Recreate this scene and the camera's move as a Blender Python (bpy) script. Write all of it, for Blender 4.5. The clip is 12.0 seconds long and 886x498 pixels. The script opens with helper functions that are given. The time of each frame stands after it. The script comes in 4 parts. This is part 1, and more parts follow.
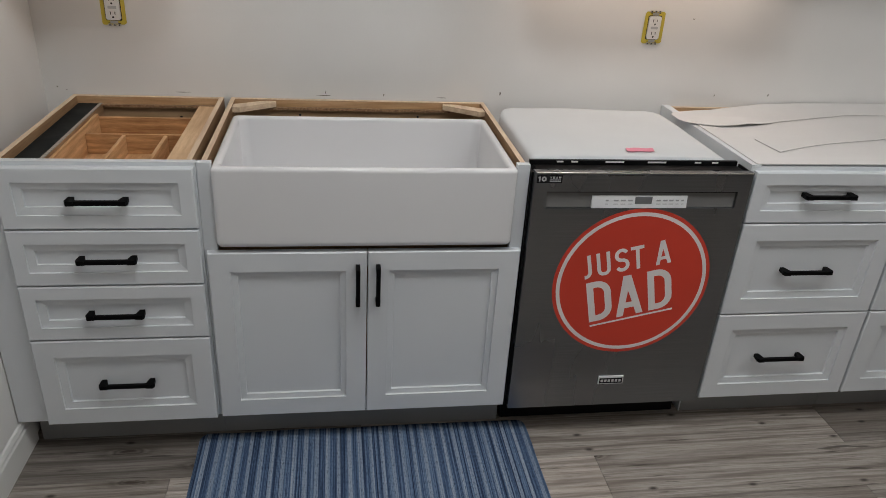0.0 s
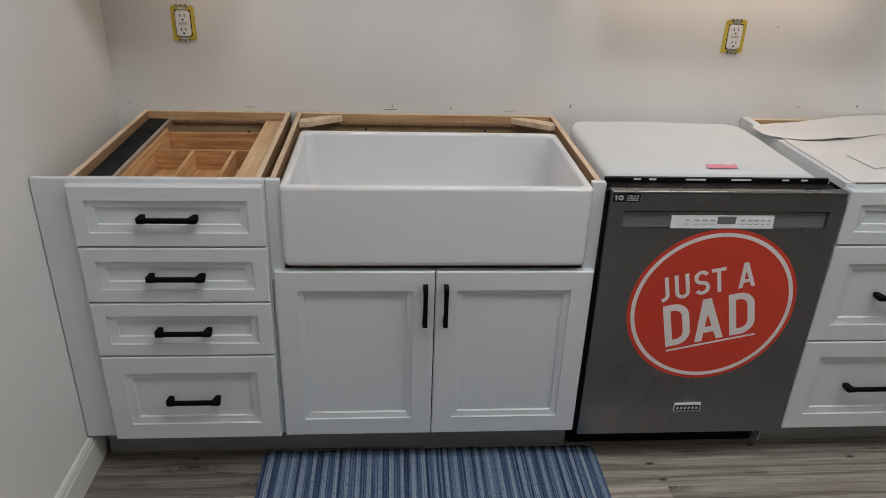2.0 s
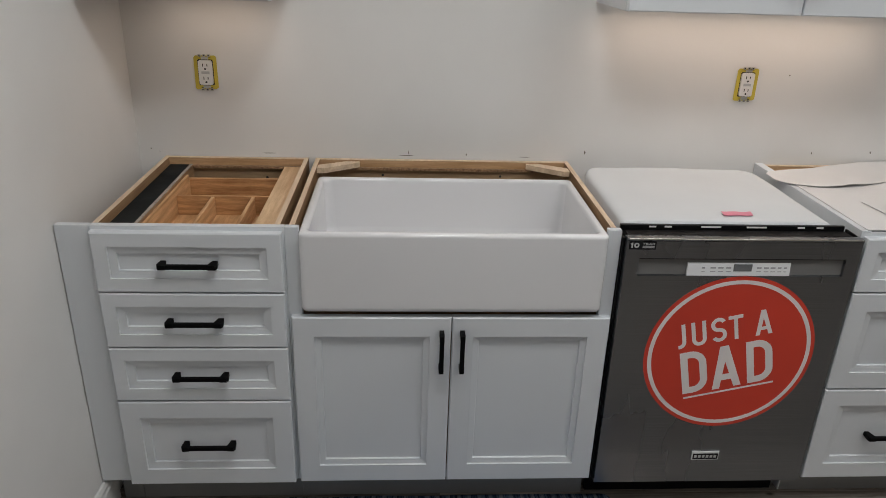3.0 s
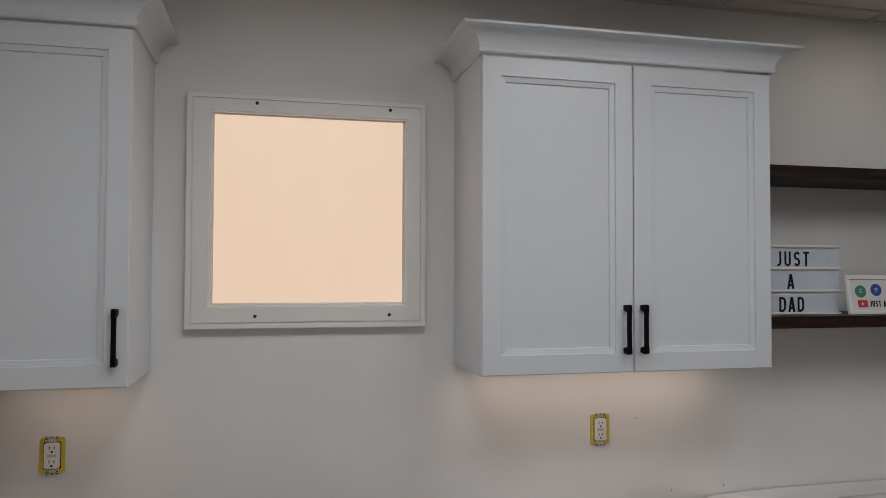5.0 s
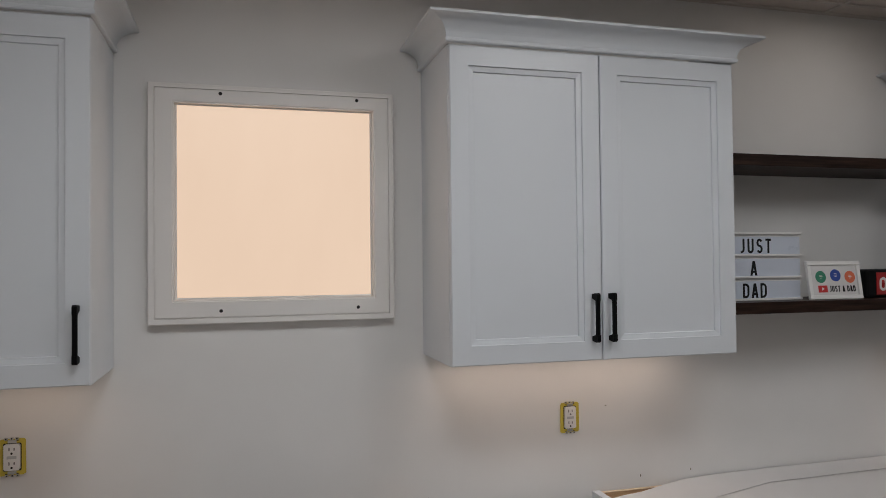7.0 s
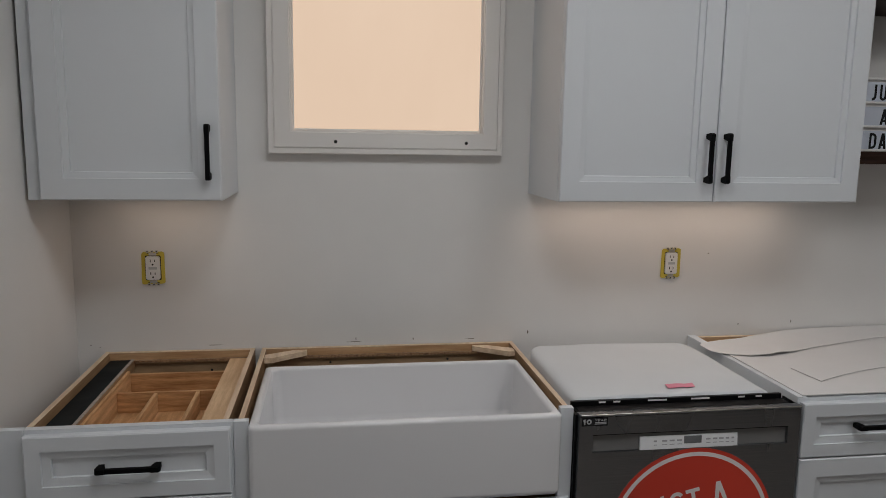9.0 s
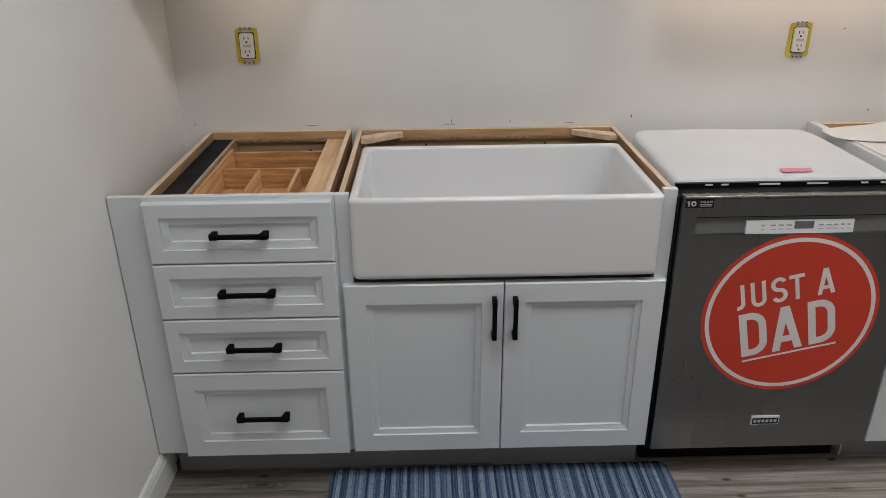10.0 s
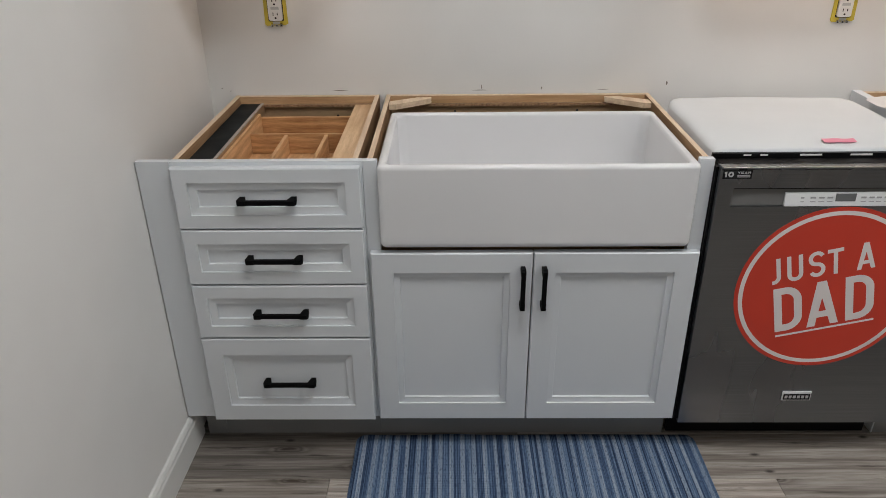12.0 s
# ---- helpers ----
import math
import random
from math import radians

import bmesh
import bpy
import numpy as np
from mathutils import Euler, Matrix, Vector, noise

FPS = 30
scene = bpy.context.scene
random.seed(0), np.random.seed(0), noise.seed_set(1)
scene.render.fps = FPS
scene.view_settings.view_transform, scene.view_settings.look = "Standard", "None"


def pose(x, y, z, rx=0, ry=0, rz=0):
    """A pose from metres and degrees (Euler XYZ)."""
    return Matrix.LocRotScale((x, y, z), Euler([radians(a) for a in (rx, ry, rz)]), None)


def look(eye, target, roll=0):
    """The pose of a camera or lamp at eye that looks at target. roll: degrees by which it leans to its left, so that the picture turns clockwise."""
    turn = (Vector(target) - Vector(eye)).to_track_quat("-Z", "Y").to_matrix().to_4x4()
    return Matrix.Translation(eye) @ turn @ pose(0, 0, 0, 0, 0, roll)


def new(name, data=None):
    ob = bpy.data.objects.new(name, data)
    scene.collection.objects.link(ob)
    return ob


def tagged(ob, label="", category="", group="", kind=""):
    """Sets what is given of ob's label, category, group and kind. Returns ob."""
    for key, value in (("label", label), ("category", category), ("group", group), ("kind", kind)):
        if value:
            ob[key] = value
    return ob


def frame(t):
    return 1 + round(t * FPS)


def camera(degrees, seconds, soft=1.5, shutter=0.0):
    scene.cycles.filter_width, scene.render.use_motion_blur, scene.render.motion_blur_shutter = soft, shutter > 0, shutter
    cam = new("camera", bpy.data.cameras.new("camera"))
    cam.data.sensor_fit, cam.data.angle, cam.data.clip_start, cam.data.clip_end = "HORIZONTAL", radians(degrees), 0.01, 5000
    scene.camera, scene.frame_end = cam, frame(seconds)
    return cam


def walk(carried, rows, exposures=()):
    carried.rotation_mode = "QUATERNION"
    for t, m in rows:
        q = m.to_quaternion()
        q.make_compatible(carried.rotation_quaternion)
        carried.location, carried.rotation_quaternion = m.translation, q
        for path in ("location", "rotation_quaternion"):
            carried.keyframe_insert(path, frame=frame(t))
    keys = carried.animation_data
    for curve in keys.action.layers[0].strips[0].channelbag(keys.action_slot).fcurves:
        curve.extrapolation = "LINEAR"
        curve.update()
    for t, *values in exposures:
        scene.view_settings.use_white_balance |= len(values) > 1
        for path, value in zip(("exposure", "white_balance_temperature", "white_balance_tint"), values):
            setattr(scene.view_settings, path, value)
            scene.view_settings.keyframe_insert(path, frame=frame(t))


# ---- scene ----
cam = camera(63.1, 12.0, 0.5)
PATH = [
    (0, (0.864, -2.317, 1.488), (1.156, -0.546, 0.605), 3.6),
    (0.5, (0.867, -2.289, 1.491), (1.126, -0.514, 0.608), 2.9),
    (1, (0.861, -2.268, 1.493), (1.092, -0.489, 0.608), 2.6),
    (1.5, (0.849, -2.252, 1.492), (1.045, -0.47, 0.606), 2.3),
    (2, (0.829, -2.244, 1.493), (0.975, -0.451, 0.617), 2.1),
    (2.5, (0.819, -2.246, 1.49), (0.938, -0.445, 0.629), 2.0),
    (2.7, (0.811, -2.243, 1.498), (0.93, -0.439, 0.643), 2.0),
    (4.3, (0.839, -2.26, 1.628), (0.93, -0.266, 1.504), 0.9),
    (4.5, (0.841, -2.26, 1.639), (0.938, -0.264, 1.558), 0.7),
    (5, (0.84, -2.254, 1.663), (1.285, -0.305, 1.722), 0.2),
    (5.5, (0.845, -2.25, 1.668), (1.424, -0.337, 1.742), -0.3),
    (6, (0.835, -2.244, 1.649), (1.424, -0.333, 1.679), -0.6),
    (6.5, (0.838, -2.243, 1.66), (1.399, -0.324, 1.685), -0.6),
    (8.3, (0.826, -2.251, 1.635), (1.323, -0.317, 1.743), -0.7),
    (8.5, (0.831, -2.254, 1.635), (1.313, -0.313, 1.649), -0.3),
    (9, (0.769, -2.271, 1.538), (1.066, -0.316, 1.236), 0.9),
    (9.5, (0.758, -2.255, 1.481), (0.885, -0.367, 0.833), 0.2),
    (10, (0.755, -2.241, 1.461), (0.795, -0.417, 0.642), -0.5),
    (10.5, (0.753, -2.234, 1.446), (0.758, -0.457, 0.529), -0.6),
    (11, (0.749, -2.224, 1.45), (0.746, -0.463, 0.502), -0.2),
    (11.5, (0.745, -2.222, 1.453), (0.73, -0.465, 0.498), -0.3),
    (12, (0.743, -2.219, 1.453), (0.717, -0.433, 0.554), -0.6),
]
EXPOSURES = [(0, 0.38, 6500, 10), (1.5, 0.40, 6500, 10), (2.7, 0.42, 6500, 10), (4.3, -0.12, 6550, 10), (4.5, -0.12, 6550, 10), (5, -0.12, 6430, 12), (6.5, -0.1, 6420, 12.5), (8.5, -0.12, 6400, 12), (9, -0.2, 6450, 11.5),
             (9.5, 0.13, 6550, 10.5), (10, 0.46, 6500, 10), (10.5, 0.58, 6500, 10), (12, 0.59, 6500, 10)]
walk(cam, [(t, look(eye, target, roll)) for t, eye, target, roll in PATH], EXPOSURES)

# ---- world and light ----
CEIL = 2.59
world = bpy.data.worlds.new("world")
scene.world = world
world.use_nodes = True
world.node_tree.nodes["Background"].inputs[0].default_value = (0.5, 0.52, 0.55, 1)
world.node_tree.nodes["Background"].inputs[1].default_value = 0.05
CAN_POWER, LED_POWER, PANE_GLOW = 6.3, 0.70, 1.0


def area_lamp(name, x, y, z, power, colour, shape, sx, sy=0.0, spread=180):
    d = bpy.data.lights.new(name, "AREA")
    d.energy, d.color, d.shape, d.size = power, colour, shape, sx
    if sy:
        d.size_y = sy
    d.spread = radians(spread)
    ob = new(name, d)
    ob.location = (x, y, z)
    return ob


# ---- materials ----
def material(name, colour, rough=0.5, metal=0.0, spec=0.5):
    m = bpy.data.materials.new(name)
    m.use_nodes = True
    b = m.node_tree.nodes["Principled BSDF"]
    b.inputs["Base Color"].default_value = (*colour, 1)
    b.inputs["Roughness"].default_value = rough
    b.inputs["Metallic"].default_value = metal
    b.inputs["Specular IOR Level"].default_value = spec
    return m


def nd(m, kind, **values):
    n = m.node_tree.nodes.new(kind)
    for key, v in values.items():
        n.inputs[key].default_value = v
    return n


def link(m, a, b):
    m.node_tree.links.new(a, b)


def bsdf(m):
    return m.node_tree.nodes["Principled BSDF"]


def coords(m, scale=(1, 1, 1), per_object=False):
    """Object coordinates, stretched; per_object shifts them by the object's own random number."""
    tc = nd(m, "ShaderNodeTexCoord")
    mp = nd(m, "ShaderNodeMapping", Scale=scale)
    link(m, tc.outputs["Object"], mp.inputs["Vector"])
    if per_object:
        oi = nd(m, "ShaderNodeObjectInfo")
        mul = m.node_tree.nodes.new("ShaderNodeMath")
        mul.operation = "MULTIPLY"
        mul.inputs[1].default_value = 37.0
        link(m, oi.outputs["Random"], mul.inputs[0])
        link(m, mul.outputs[0], mp.inputs["Location"])
    return mp.outputs["Vector"]


def noise_of(m, vec, scale, detail=4.0, rough=0.55):
    n = nd(m, "ShaderNodeTexNoise", Scale=scale, Detail=detail, Roughness=rough)
    link(m, vec, n.inputs["Vector"])
    return n.outputs["Fac"]


def ramp(m, fac, stops):
    r = m.node_tree.nodes.new("ShaderNodeValToRGB")
    e = r.color_ramp.elements
    while len(e) < len(stops):
        e.new(0.5)
    for el, (p, c) in zip(e, stops):
        el.position = p
        el.color = (*c, 1) if len(c) == 3 else c
    link(m, fac, r.inputs["Fac"])
    return r.outputs["Color"]


def mix(m, a, b, fac, mode="MIX"):
    n = m.node_tree.nodes.new("ShaderNodeMix")
    n.data_type, n.blend_type = "RGBA", mode
    for sock, v in ((n.inputs[6], a), (n.inputs[7], b), (n.inputs[0], fac)):
        if isinstance(v, (int, float)):
            sock.default_value = v
        elif isinstance(v, tuple):
            sock.default_value = (*v, 1)
        else:
            link(m, v, sock)
    return n.outputs[2]


def bump(m, fac, strength, distance=0.001):
    b = nd(m, "ShaderNodeBump", Strength=strength, Distance=distance)
    link(m, fac, b.inputs["Height"])
    link(m, b.outputs["Normal"], bsdf(m).inputs["Normal"])


def painted(name, colour, rough, fine=140.0, strength=0.08, vary=0.035):
    m = material(name, colour, rough)
    v = coords(m)
    big = noise_of(m, v, 1.7, 3.0)
    dark = tuple(c * (1 - vary * 2) for c in colour)
    lite = tuple(min(1, c * (1 + vary)) for c in colour)
    link(m, ramp(m, big, [(0.3, dark), (0.7, lite)]), bsdf(m).inputs["Base Color"])
    r = ramp(m, noise_of(m, v, 9.0), [(0.3, (rough * 0.85,) * 3), (0.7, (min(1, rough * 1.15),) * 3)])
    link(m, r, bsdf(m).inputs["Roughness"])
    bump(m, noise_of(m, v, fine, 2.0), strength)
    return m


def wooden(name, dark, lite, scale=(1, 14, 14), freq=5.0, rough=0.55, rand=True):
    m = material(name, lite, rough)
    v = coords(m, scale, rand)
    grain = noise_of(m, v, freq, 8.0, 0.62)
    fine = noise_of(m, v, freq * 9, 3.0)
    c = ramp(m, grain, [(0.32, dark), (0.5, tuple((a + b) / 2 for a, b in zip(dark, lite))), (0.66, lite)])
    c = mix(m, c, tuple(x * 0.8 for x in dark), ramp(m, fine, [(0.5, (0, 0, 0)), (0.8, (0.45, 0.45, 0.45))]))
    link(m, c, bsdf(m).inputs["Base Color"])
    bump(m, fine, 0.25, 0.0006)
    return m


CABINET = painted("cabinet_paint", (0.677, 0.703, 0.730), 0.34, 220, 0.03, 0.012)
WALL = painted("wall_paint", (0.780, 0.769, 0.751), 0.62, 160, 0.10, 0.03)
TRIM = painted("trim_paint", (0.74, 0.74, 0.72), 0.4, 200, 0.04, 0.015)
FRAME_PAINT = painted("frame_paint", (0.83, 0.805, 0.775), 0.45, 170, 0.05, 0.02)
BLACK = painted("black_metal", (0.0035, 0.0035, 0.0038), 0.62, 400, 0.05, 0.05)
PLASTIC_BLACK = painted("black_plastic", (0.007, 0.007, 0.0075), 0.35, 300, 0.05, 0.05)
DARK_PANEL = painted("charcoal_board", (0.013, 0.016, 0.017), 0.55, 90, 0.15, 0.1)
PLY = wooden("maple_ply", (0.56, 0.345, 0.18), (0.78, 0.55, 0.33), (14, 1.2, 14), 4.0)
PLY_X = wooden("maple_ply_lengthwise", (0.42, 0.245, 0.12), (0.62, 0.40, 0.225), (1.2, 14, 14), 4.0)
# maple ply again, its brown deepened for the shade inside the cabinets
PLY_SHADE = wooden("shaded_ply_face", (0.25, 0.14, 0.068), (0.42, 0.265, 0.145), (14, 1.2, 14), 4.0)
PLY_EDGE = wooden("pale_ply_edge", (0.60, 0.43, 0.29), (0.82, 0.65, 0.47), (14, 1.2, 14), 4.0)
# toe kick colour: grey that carries the shade of the recess
KICK = painted("shaded_kick_board", (0.22, 0.219, 0.217), 0.5, 120, 0.08, 0.06)
POCKET = painted("pocket_grey", (0.17, 0.168, 0.165), 0.4, 260, 0.06, 0.05)
OAK = wooden("oak", (0.30, 0.135, 0.05), (0.68, 0.39, 0.18), (2.2, 16, 22), 3.2)
OAK_Y = wooden("oak_deep", (0.46, 0.245, 0.105), (0.78, 0.485, 0.25), (16, 2.2, 22), 3.2)
BACKBOARD = wooden("back_board", (0.30, 0.19, 0.10), (0.42, 0.285, 0.165), (1.5, 10, 10), 3.0)
CHIP = wooden("chipboard_edge", (0.16, 0.085, 0.045), (0.44, 0.27, 0.15), (60, 60, 60), 2.2)
CHIP_GREY = wooden("grey_chipboard_edge", (0.27, 0.235, 0.20), (0.46, 0.41, 0.35), (60, 60, 60), 2.0)
WALNUT = wooden("dark_walnut", (0.011, 0.006, 0.005), (0.046, 0.026, 0.019), (0.9, 12, 16), 5.0, 0.4)
YELLOW = painted("yellow_plastic", (0.66, 0.52, 0.06), 0.5, 200, 0.1, 0.2)
WHITE_PLASTIC = painted("white_plastic", (0.80, 0.79, 0.77), 0.35, 300, 0.02, 0.01)
ZINC = material("zinc", (0.55, 0.54, 0.5), 0.35, 1.0)
CHROME = material("chrome", (0.75, 0.75, 0.76), 0.12, 1.0)
PAPER = painted("cut_paper", (0.71, 0.695, 0.685), 0.8, 60, 0.2, 0.02)
PINK = painted("pink_tape", (0.80, 0.27, 0.36), 0.6, 100, 0.2, 0.08)
BLANKET = painted("white_insulation", (0.65, 0.67, 0.685), 0.75, 45, 0.35, 0.03)
RED = painted("red_vinyl", (0.63, 0.052, 0.028), 0.42, 200, 0.03, 0.05)
WHITE_INK = material("white_print", (0.80, 0.75, 0.74), 0.5)
BLACK_INK = material("black_print", (0.02, 0.02, 0.022), 0.5)
GREY_INK = material("grey_print", (0.38, 0.38, 0.39), 0.5)
PALE_INK = material("pale_print", (0.5, 0.5, 0.5), 0.5)
BOX_PANEL = painted("lightbox_panel", (0.62, 0.665, 0.755), 0.3, 200, 0.02, 0.01)
GREEN_INK = material("green_print", (0.03, 0.22, 0.13), 0.5)
BLUE_INK = material("blue_print", (0.02, 0.06, 0.32), 0.5)
ORANGE_INK = material("orange_print", (0.72, 0.16, 0.07), 0.5)
RED_INK = material("red_print", (0.6, 0.03, 0.03), 0.5)
RED_SIGN = painted("red_sign_face", (0.42, 0.02, 0.02), 0.3, 200, 0.02, 0.04)
DISPLAY = material("grey_display", (0.16, 0.165, 0.17), 0.25)
PANEL_WHITE = painted("panel_white", (0.76, 0.77, 0.78), 0.35, 300, 0.02, 0.01)
SCREW = material("dark_hole", (0.015, 0.014, 0.013), 0.7)
NICK = material("drywall_nick", (0.16, 0.14, 0.12), 0.9)

for dull in (BLACK, PLASTIC_BLACK, BLACK_INK, WALNUT, DARK_PANEL):
    bsdf(dull).inputs["Specular IOR Level"].default_value = 0.08
FIRECLAY = painted("white_fireclay", (0.75, 0.75, 0.762), 0.2, 30, 0.015, 0.008)
bsdf(FIRECLAY).inputs["Coat Weight"].default_value = 0.3
bsdf(FIRECLAY).inputs["Coat Roughness"].default_value = 0.05


def steel():
    m = material("brushed_steel", (0.30, 0.285, 0.27), 0.3, 1.0)
    v = coords(m, (1.2, 1, 620))
    brush = noise_of(m, v, 3.0, 5.0, 0.6)
    link(m, ramp(m, brush, [(0.3, (0.198, 0.208, 0.222)), (0.7, (0.282, 0.294, 0.311))]), bsdf(m).inputs["Base Color"])
    smear = noise_of(m, coords(m, (3.2, 1, 0.8)), 1.6, 3.0)
    link(m, ramp(m, smear, [(0.3, (0.22,) * 3), (0.7, (0.36,) * 3)]), bsdf(m).inputs["Roughness"])
    bsdf(m).inputs["Anisotropic"].default_value = 0.7
    bsdf(m).inputs["Anisotropic Rotation"].default_value = 0.0
    bump(m, brush, 0.012, 0.0003)
    return m


STEEL = steel()


def rug_material():
    m = material("woven_blue_yarn", (0.12, 0.2, 0.33), 0.95, 0.0, 0.1)
    thread = noise_of(m, coords(m, (1, 0.004, 0)), 210.0, 3.0, 0.75)
    fuzz = noise_of(m, coords(m, (1, 0.16, 0)), 420.0, 2.0, 0.7)
    c = ramp(m, thread, [(0.38, (0.022, 0.034, 0.070)), (0.47, (0.060, 0.100, 0.182)), (0.54, (0.110, 0.172, 0.285)), (0.64, (0.19, 0.26, 0.37))])
    rows = nd(m, "ShaderNodeTexWave", Scale=10.0, Distortion=0.8, Detail=2.0)
    rows.inputs["Detail Scale"].default_value = 3.0
    link(m, coords(m, (1, 0.0, 0)), rows.inputs["Vector"])
    pale = mix(m, (0.21, 0.28, 0.39), (0.37, 0.42, 0.50), ramp(m, thread, [(0.40, (0, 0, 0)), (0.60, (1, 1, 1))]))
    c = mix(m, c, pale, ramp(m, rows.outputs["Fac"], [(0.66, (0, 0, 0)), (0.80, (0.85,) * 3)]))
    c = mix(m, c, (0.012, 0.02, 0.045), ramp(m, fuzz, [(0.50, (0, 0, 0)), (0.68, (0.6,) * 3)]))
    weave = nd(m, "ShaderNodeTexWave", Scale=52.0, Distortion=1.2, Detail=2.0)
    weave.bands_direction = "Y"
    link(m, coords(m), weave.inputs["Vector"])
    link(m, c, bsdf(m).inputs["Base Color"])
    add = m.node_tree.nodes.new("ShaderNodeMath")
    add.operation = "ADD"
    link(m, weave.outputs["Fac"], add.inputs[0])
    link(m, thread, add.inputs[1])
    bump(m, add.outputs[0], 0.5, 0.0015)
    return m


RUG = rug_material()


def plank_material():
    m = material("grey_oak_vinyl", (0.3, 0.26, 0.22), 0.5)
    flow = nd(m, "ShaderNodeTexWave", Scale=1.15, Distortion=9.0, Detail=4.0)
    flow.bands_direction = "Y"
    flow.inputs["Detail Scale"].default_value = 0.9
    flow.inputs["Detail Roughness"].default_value = 0.62
    link(m, coords(m, (0.55, 5.5, 1), True), flow.inputs["Vector"])
    grain = noise_of(m, coords(m, (0.8, 26, 1), True), 3.6, 10.0, 0.74)
    broad = noise_of(m, coords(m, (0.9, 5, 1), True), 2.0, 3.0)
    fine = noise_of(m, coords(m, (2.4, 150, 1), True), 4.0, 4.0, 0.65)
    c = ramp(m, grain, [(0.30, (0.135, 0.113, 0.098)), (0.42, (0.265, 0.234, 0.207)), (0.54, (0.385, 0.350, 0.318)), (0.7, (0.50, 0.463, 0.428))])
    c = mix(m, c, (0.105, 0.085, 0.070), ramp(m, flow.outputs["Fac"], [(0.0, (0.62,) * 3), (0.08, (0.34,) * 3), (0.26, (0.0,) * 3)]))
    c = mix(m, c, (0.20, 0.165, 0.138), ramp(m, broad, [(0.45, (0.0,) * 3), (0.65, (0.5,) * 3)]))
    c = mix(m, c, (0.10, 0.078, 0.063), ramp(m, fine, [(0.5, (0,) * 3), (0.70, (0.62,) * 3)]))
    warp = nd(m, "ShaderNodeTexNoise", Scale=5.0, Detail=3.0)
    base = coords(m, (0.8, 2.7, 1), True)
    link(m, base, warp.inputs["Vector"])
    vadd = m.node_tree.nodes.new("ShaderNodeVectorMath")
    vadd.operation = "MULTIPLY_ADD"
    vadd.inputs[1].default_value = (0.16, 0.16, 0)
    link(m, warp.outputs["Color"], vadd.inputs[0])
    link(m, base, vadd.inputs[2])
    vor = nd(m, "ShaderNodeTexVoronoi", Scale=1.6)
    vor.voronoi_dimensions = "2D"
    link(m, vadd.outputs[0], vor.inputs["Vector"])
    knot = ramp(m, vor.outputs["Distance"], [(0.020, (0.97,) * 3), (0.034, (0.45,) * 3), (0.046, (0.80,) * 3), (0.060, (0.2,) * 3), (0.075, (0.5,) * 3), (0.11, (0.12,) * 3), (0.2, (0,) * 3)])
    c = mix(m, c, (0.05, 0.036, 0.026), knot)
    # small pin knots and short dark checks along the grain
    pin = nd(m, "ShaderNodeTexVoronoi", Scale=3.2)
    pin.voronoi_dimensions = "2D"
    link(m, coords(m, (1.0, 2.2, 1), True), pin.inputs["Vector"])
    c = mix(m, c, (0.022, 0.016, 0.012), ramp(m, pin.outputs["Distance"], [(0.018, (0.9,) * 3), (0.034, (0.5,) * 3), (0.06, (0,) * 3)]))
    check = noise_of(m, coords(m, (2.0, 22, 1), True), 2.1, 4.0, 0.6)
    c = mix(m, c, (0.045, 0.034, 0.027), ramp(m, check, [(0.62, (0,) * 3), (0.70, (0.8,) * 3)]))
    oi = nd(m, "ShaderNodeObjectInfo")
    c = mix(m, c, oi.outputs["Color"], 1.0, "MULTIPLY")
    link(m, c, bsdf(m).inputs["Base Color"])
    link(m, ramp(m, grain, [(0.3, (0.58,) * 3), (0.7, (0.42,) * 3)]), bsdf(m).inputs["Roughness"])
    bump(m, fine, 0.25, 0.0006)
    return m


PLANK = plank_material()


TILE = painted("ceiling_tile", (0.69, 0.62, 0.565), 0.9, 70, 0.5, 0.04)
GRID = painted("grid_metal", (0.60, 0.55, 0.505), 0.5, 100, 0.02, 0.02)


def glowing(name, colour, strength):
    m = material(name, colour, 0.5)
    b = bsdf(m)
    b.inputs["Emission Color"].default_value = (*colour, 1)
    b.inputs["Emission Strength"].default_value = strength
    return m


LENS = glowing("lamp_lens", (1.0, 0.96, 0.9), 4.0)
STRIP = glowing("led_strip_glow", (1.0, 0.83, 0.62), 2.0)


def pane_material():
    """Frosted diffuser lit from behind: a little uneven, as its lamps are."""
    m = material("frosted_pane", (0.06, 0.05, 0.045), 0.4)
    v = coords(m, (1, 1, 0.35))
    c = ramp(m, noise_of(m, v, 5.0, 3.0), [(0.3, (0.825, 0.615, 0.445)), (0.7, (0.855, 0.645, 0.47))])
    link(m, c, bsdf(m).inputs["Emission Color"])
    bsdf(m).inputs["Emission Strength"].default_value = PANE_GLOW
    return m


PANE = pane_material()


# ---- builders ----
def box(bm, x0, x1, y0, y1, z0, z1, bev=0.0, seg=1):
    """A box in bm, its edges rounded by bev."""
    vs = [bm.verts.new((x, y, z)) for x in (x0, x1) for y in (y0, y1) for z in (z0, z1)]
    quads = ((0, 1, 3, 2), (4, 6, 7, 5), (0, 4, 5, 1), (2, 3, 7, 6), (0, 2, 6, 4), (1, 5, 7, 3))
    fs = [bm.faces.new([vs[i] for i in q]) for q in quads]
    if bev:
        es = list({e for f in fs for e in f.edges})
        bmesh.ops.bevel(bm, geom=es, offset=bev, segments=seg, profile=0.5, affect="EDGES")
    return bm


def boxes(*items):
    bm = bmesh.new()
    for it in items:
        box(bm, *it)
    return bm


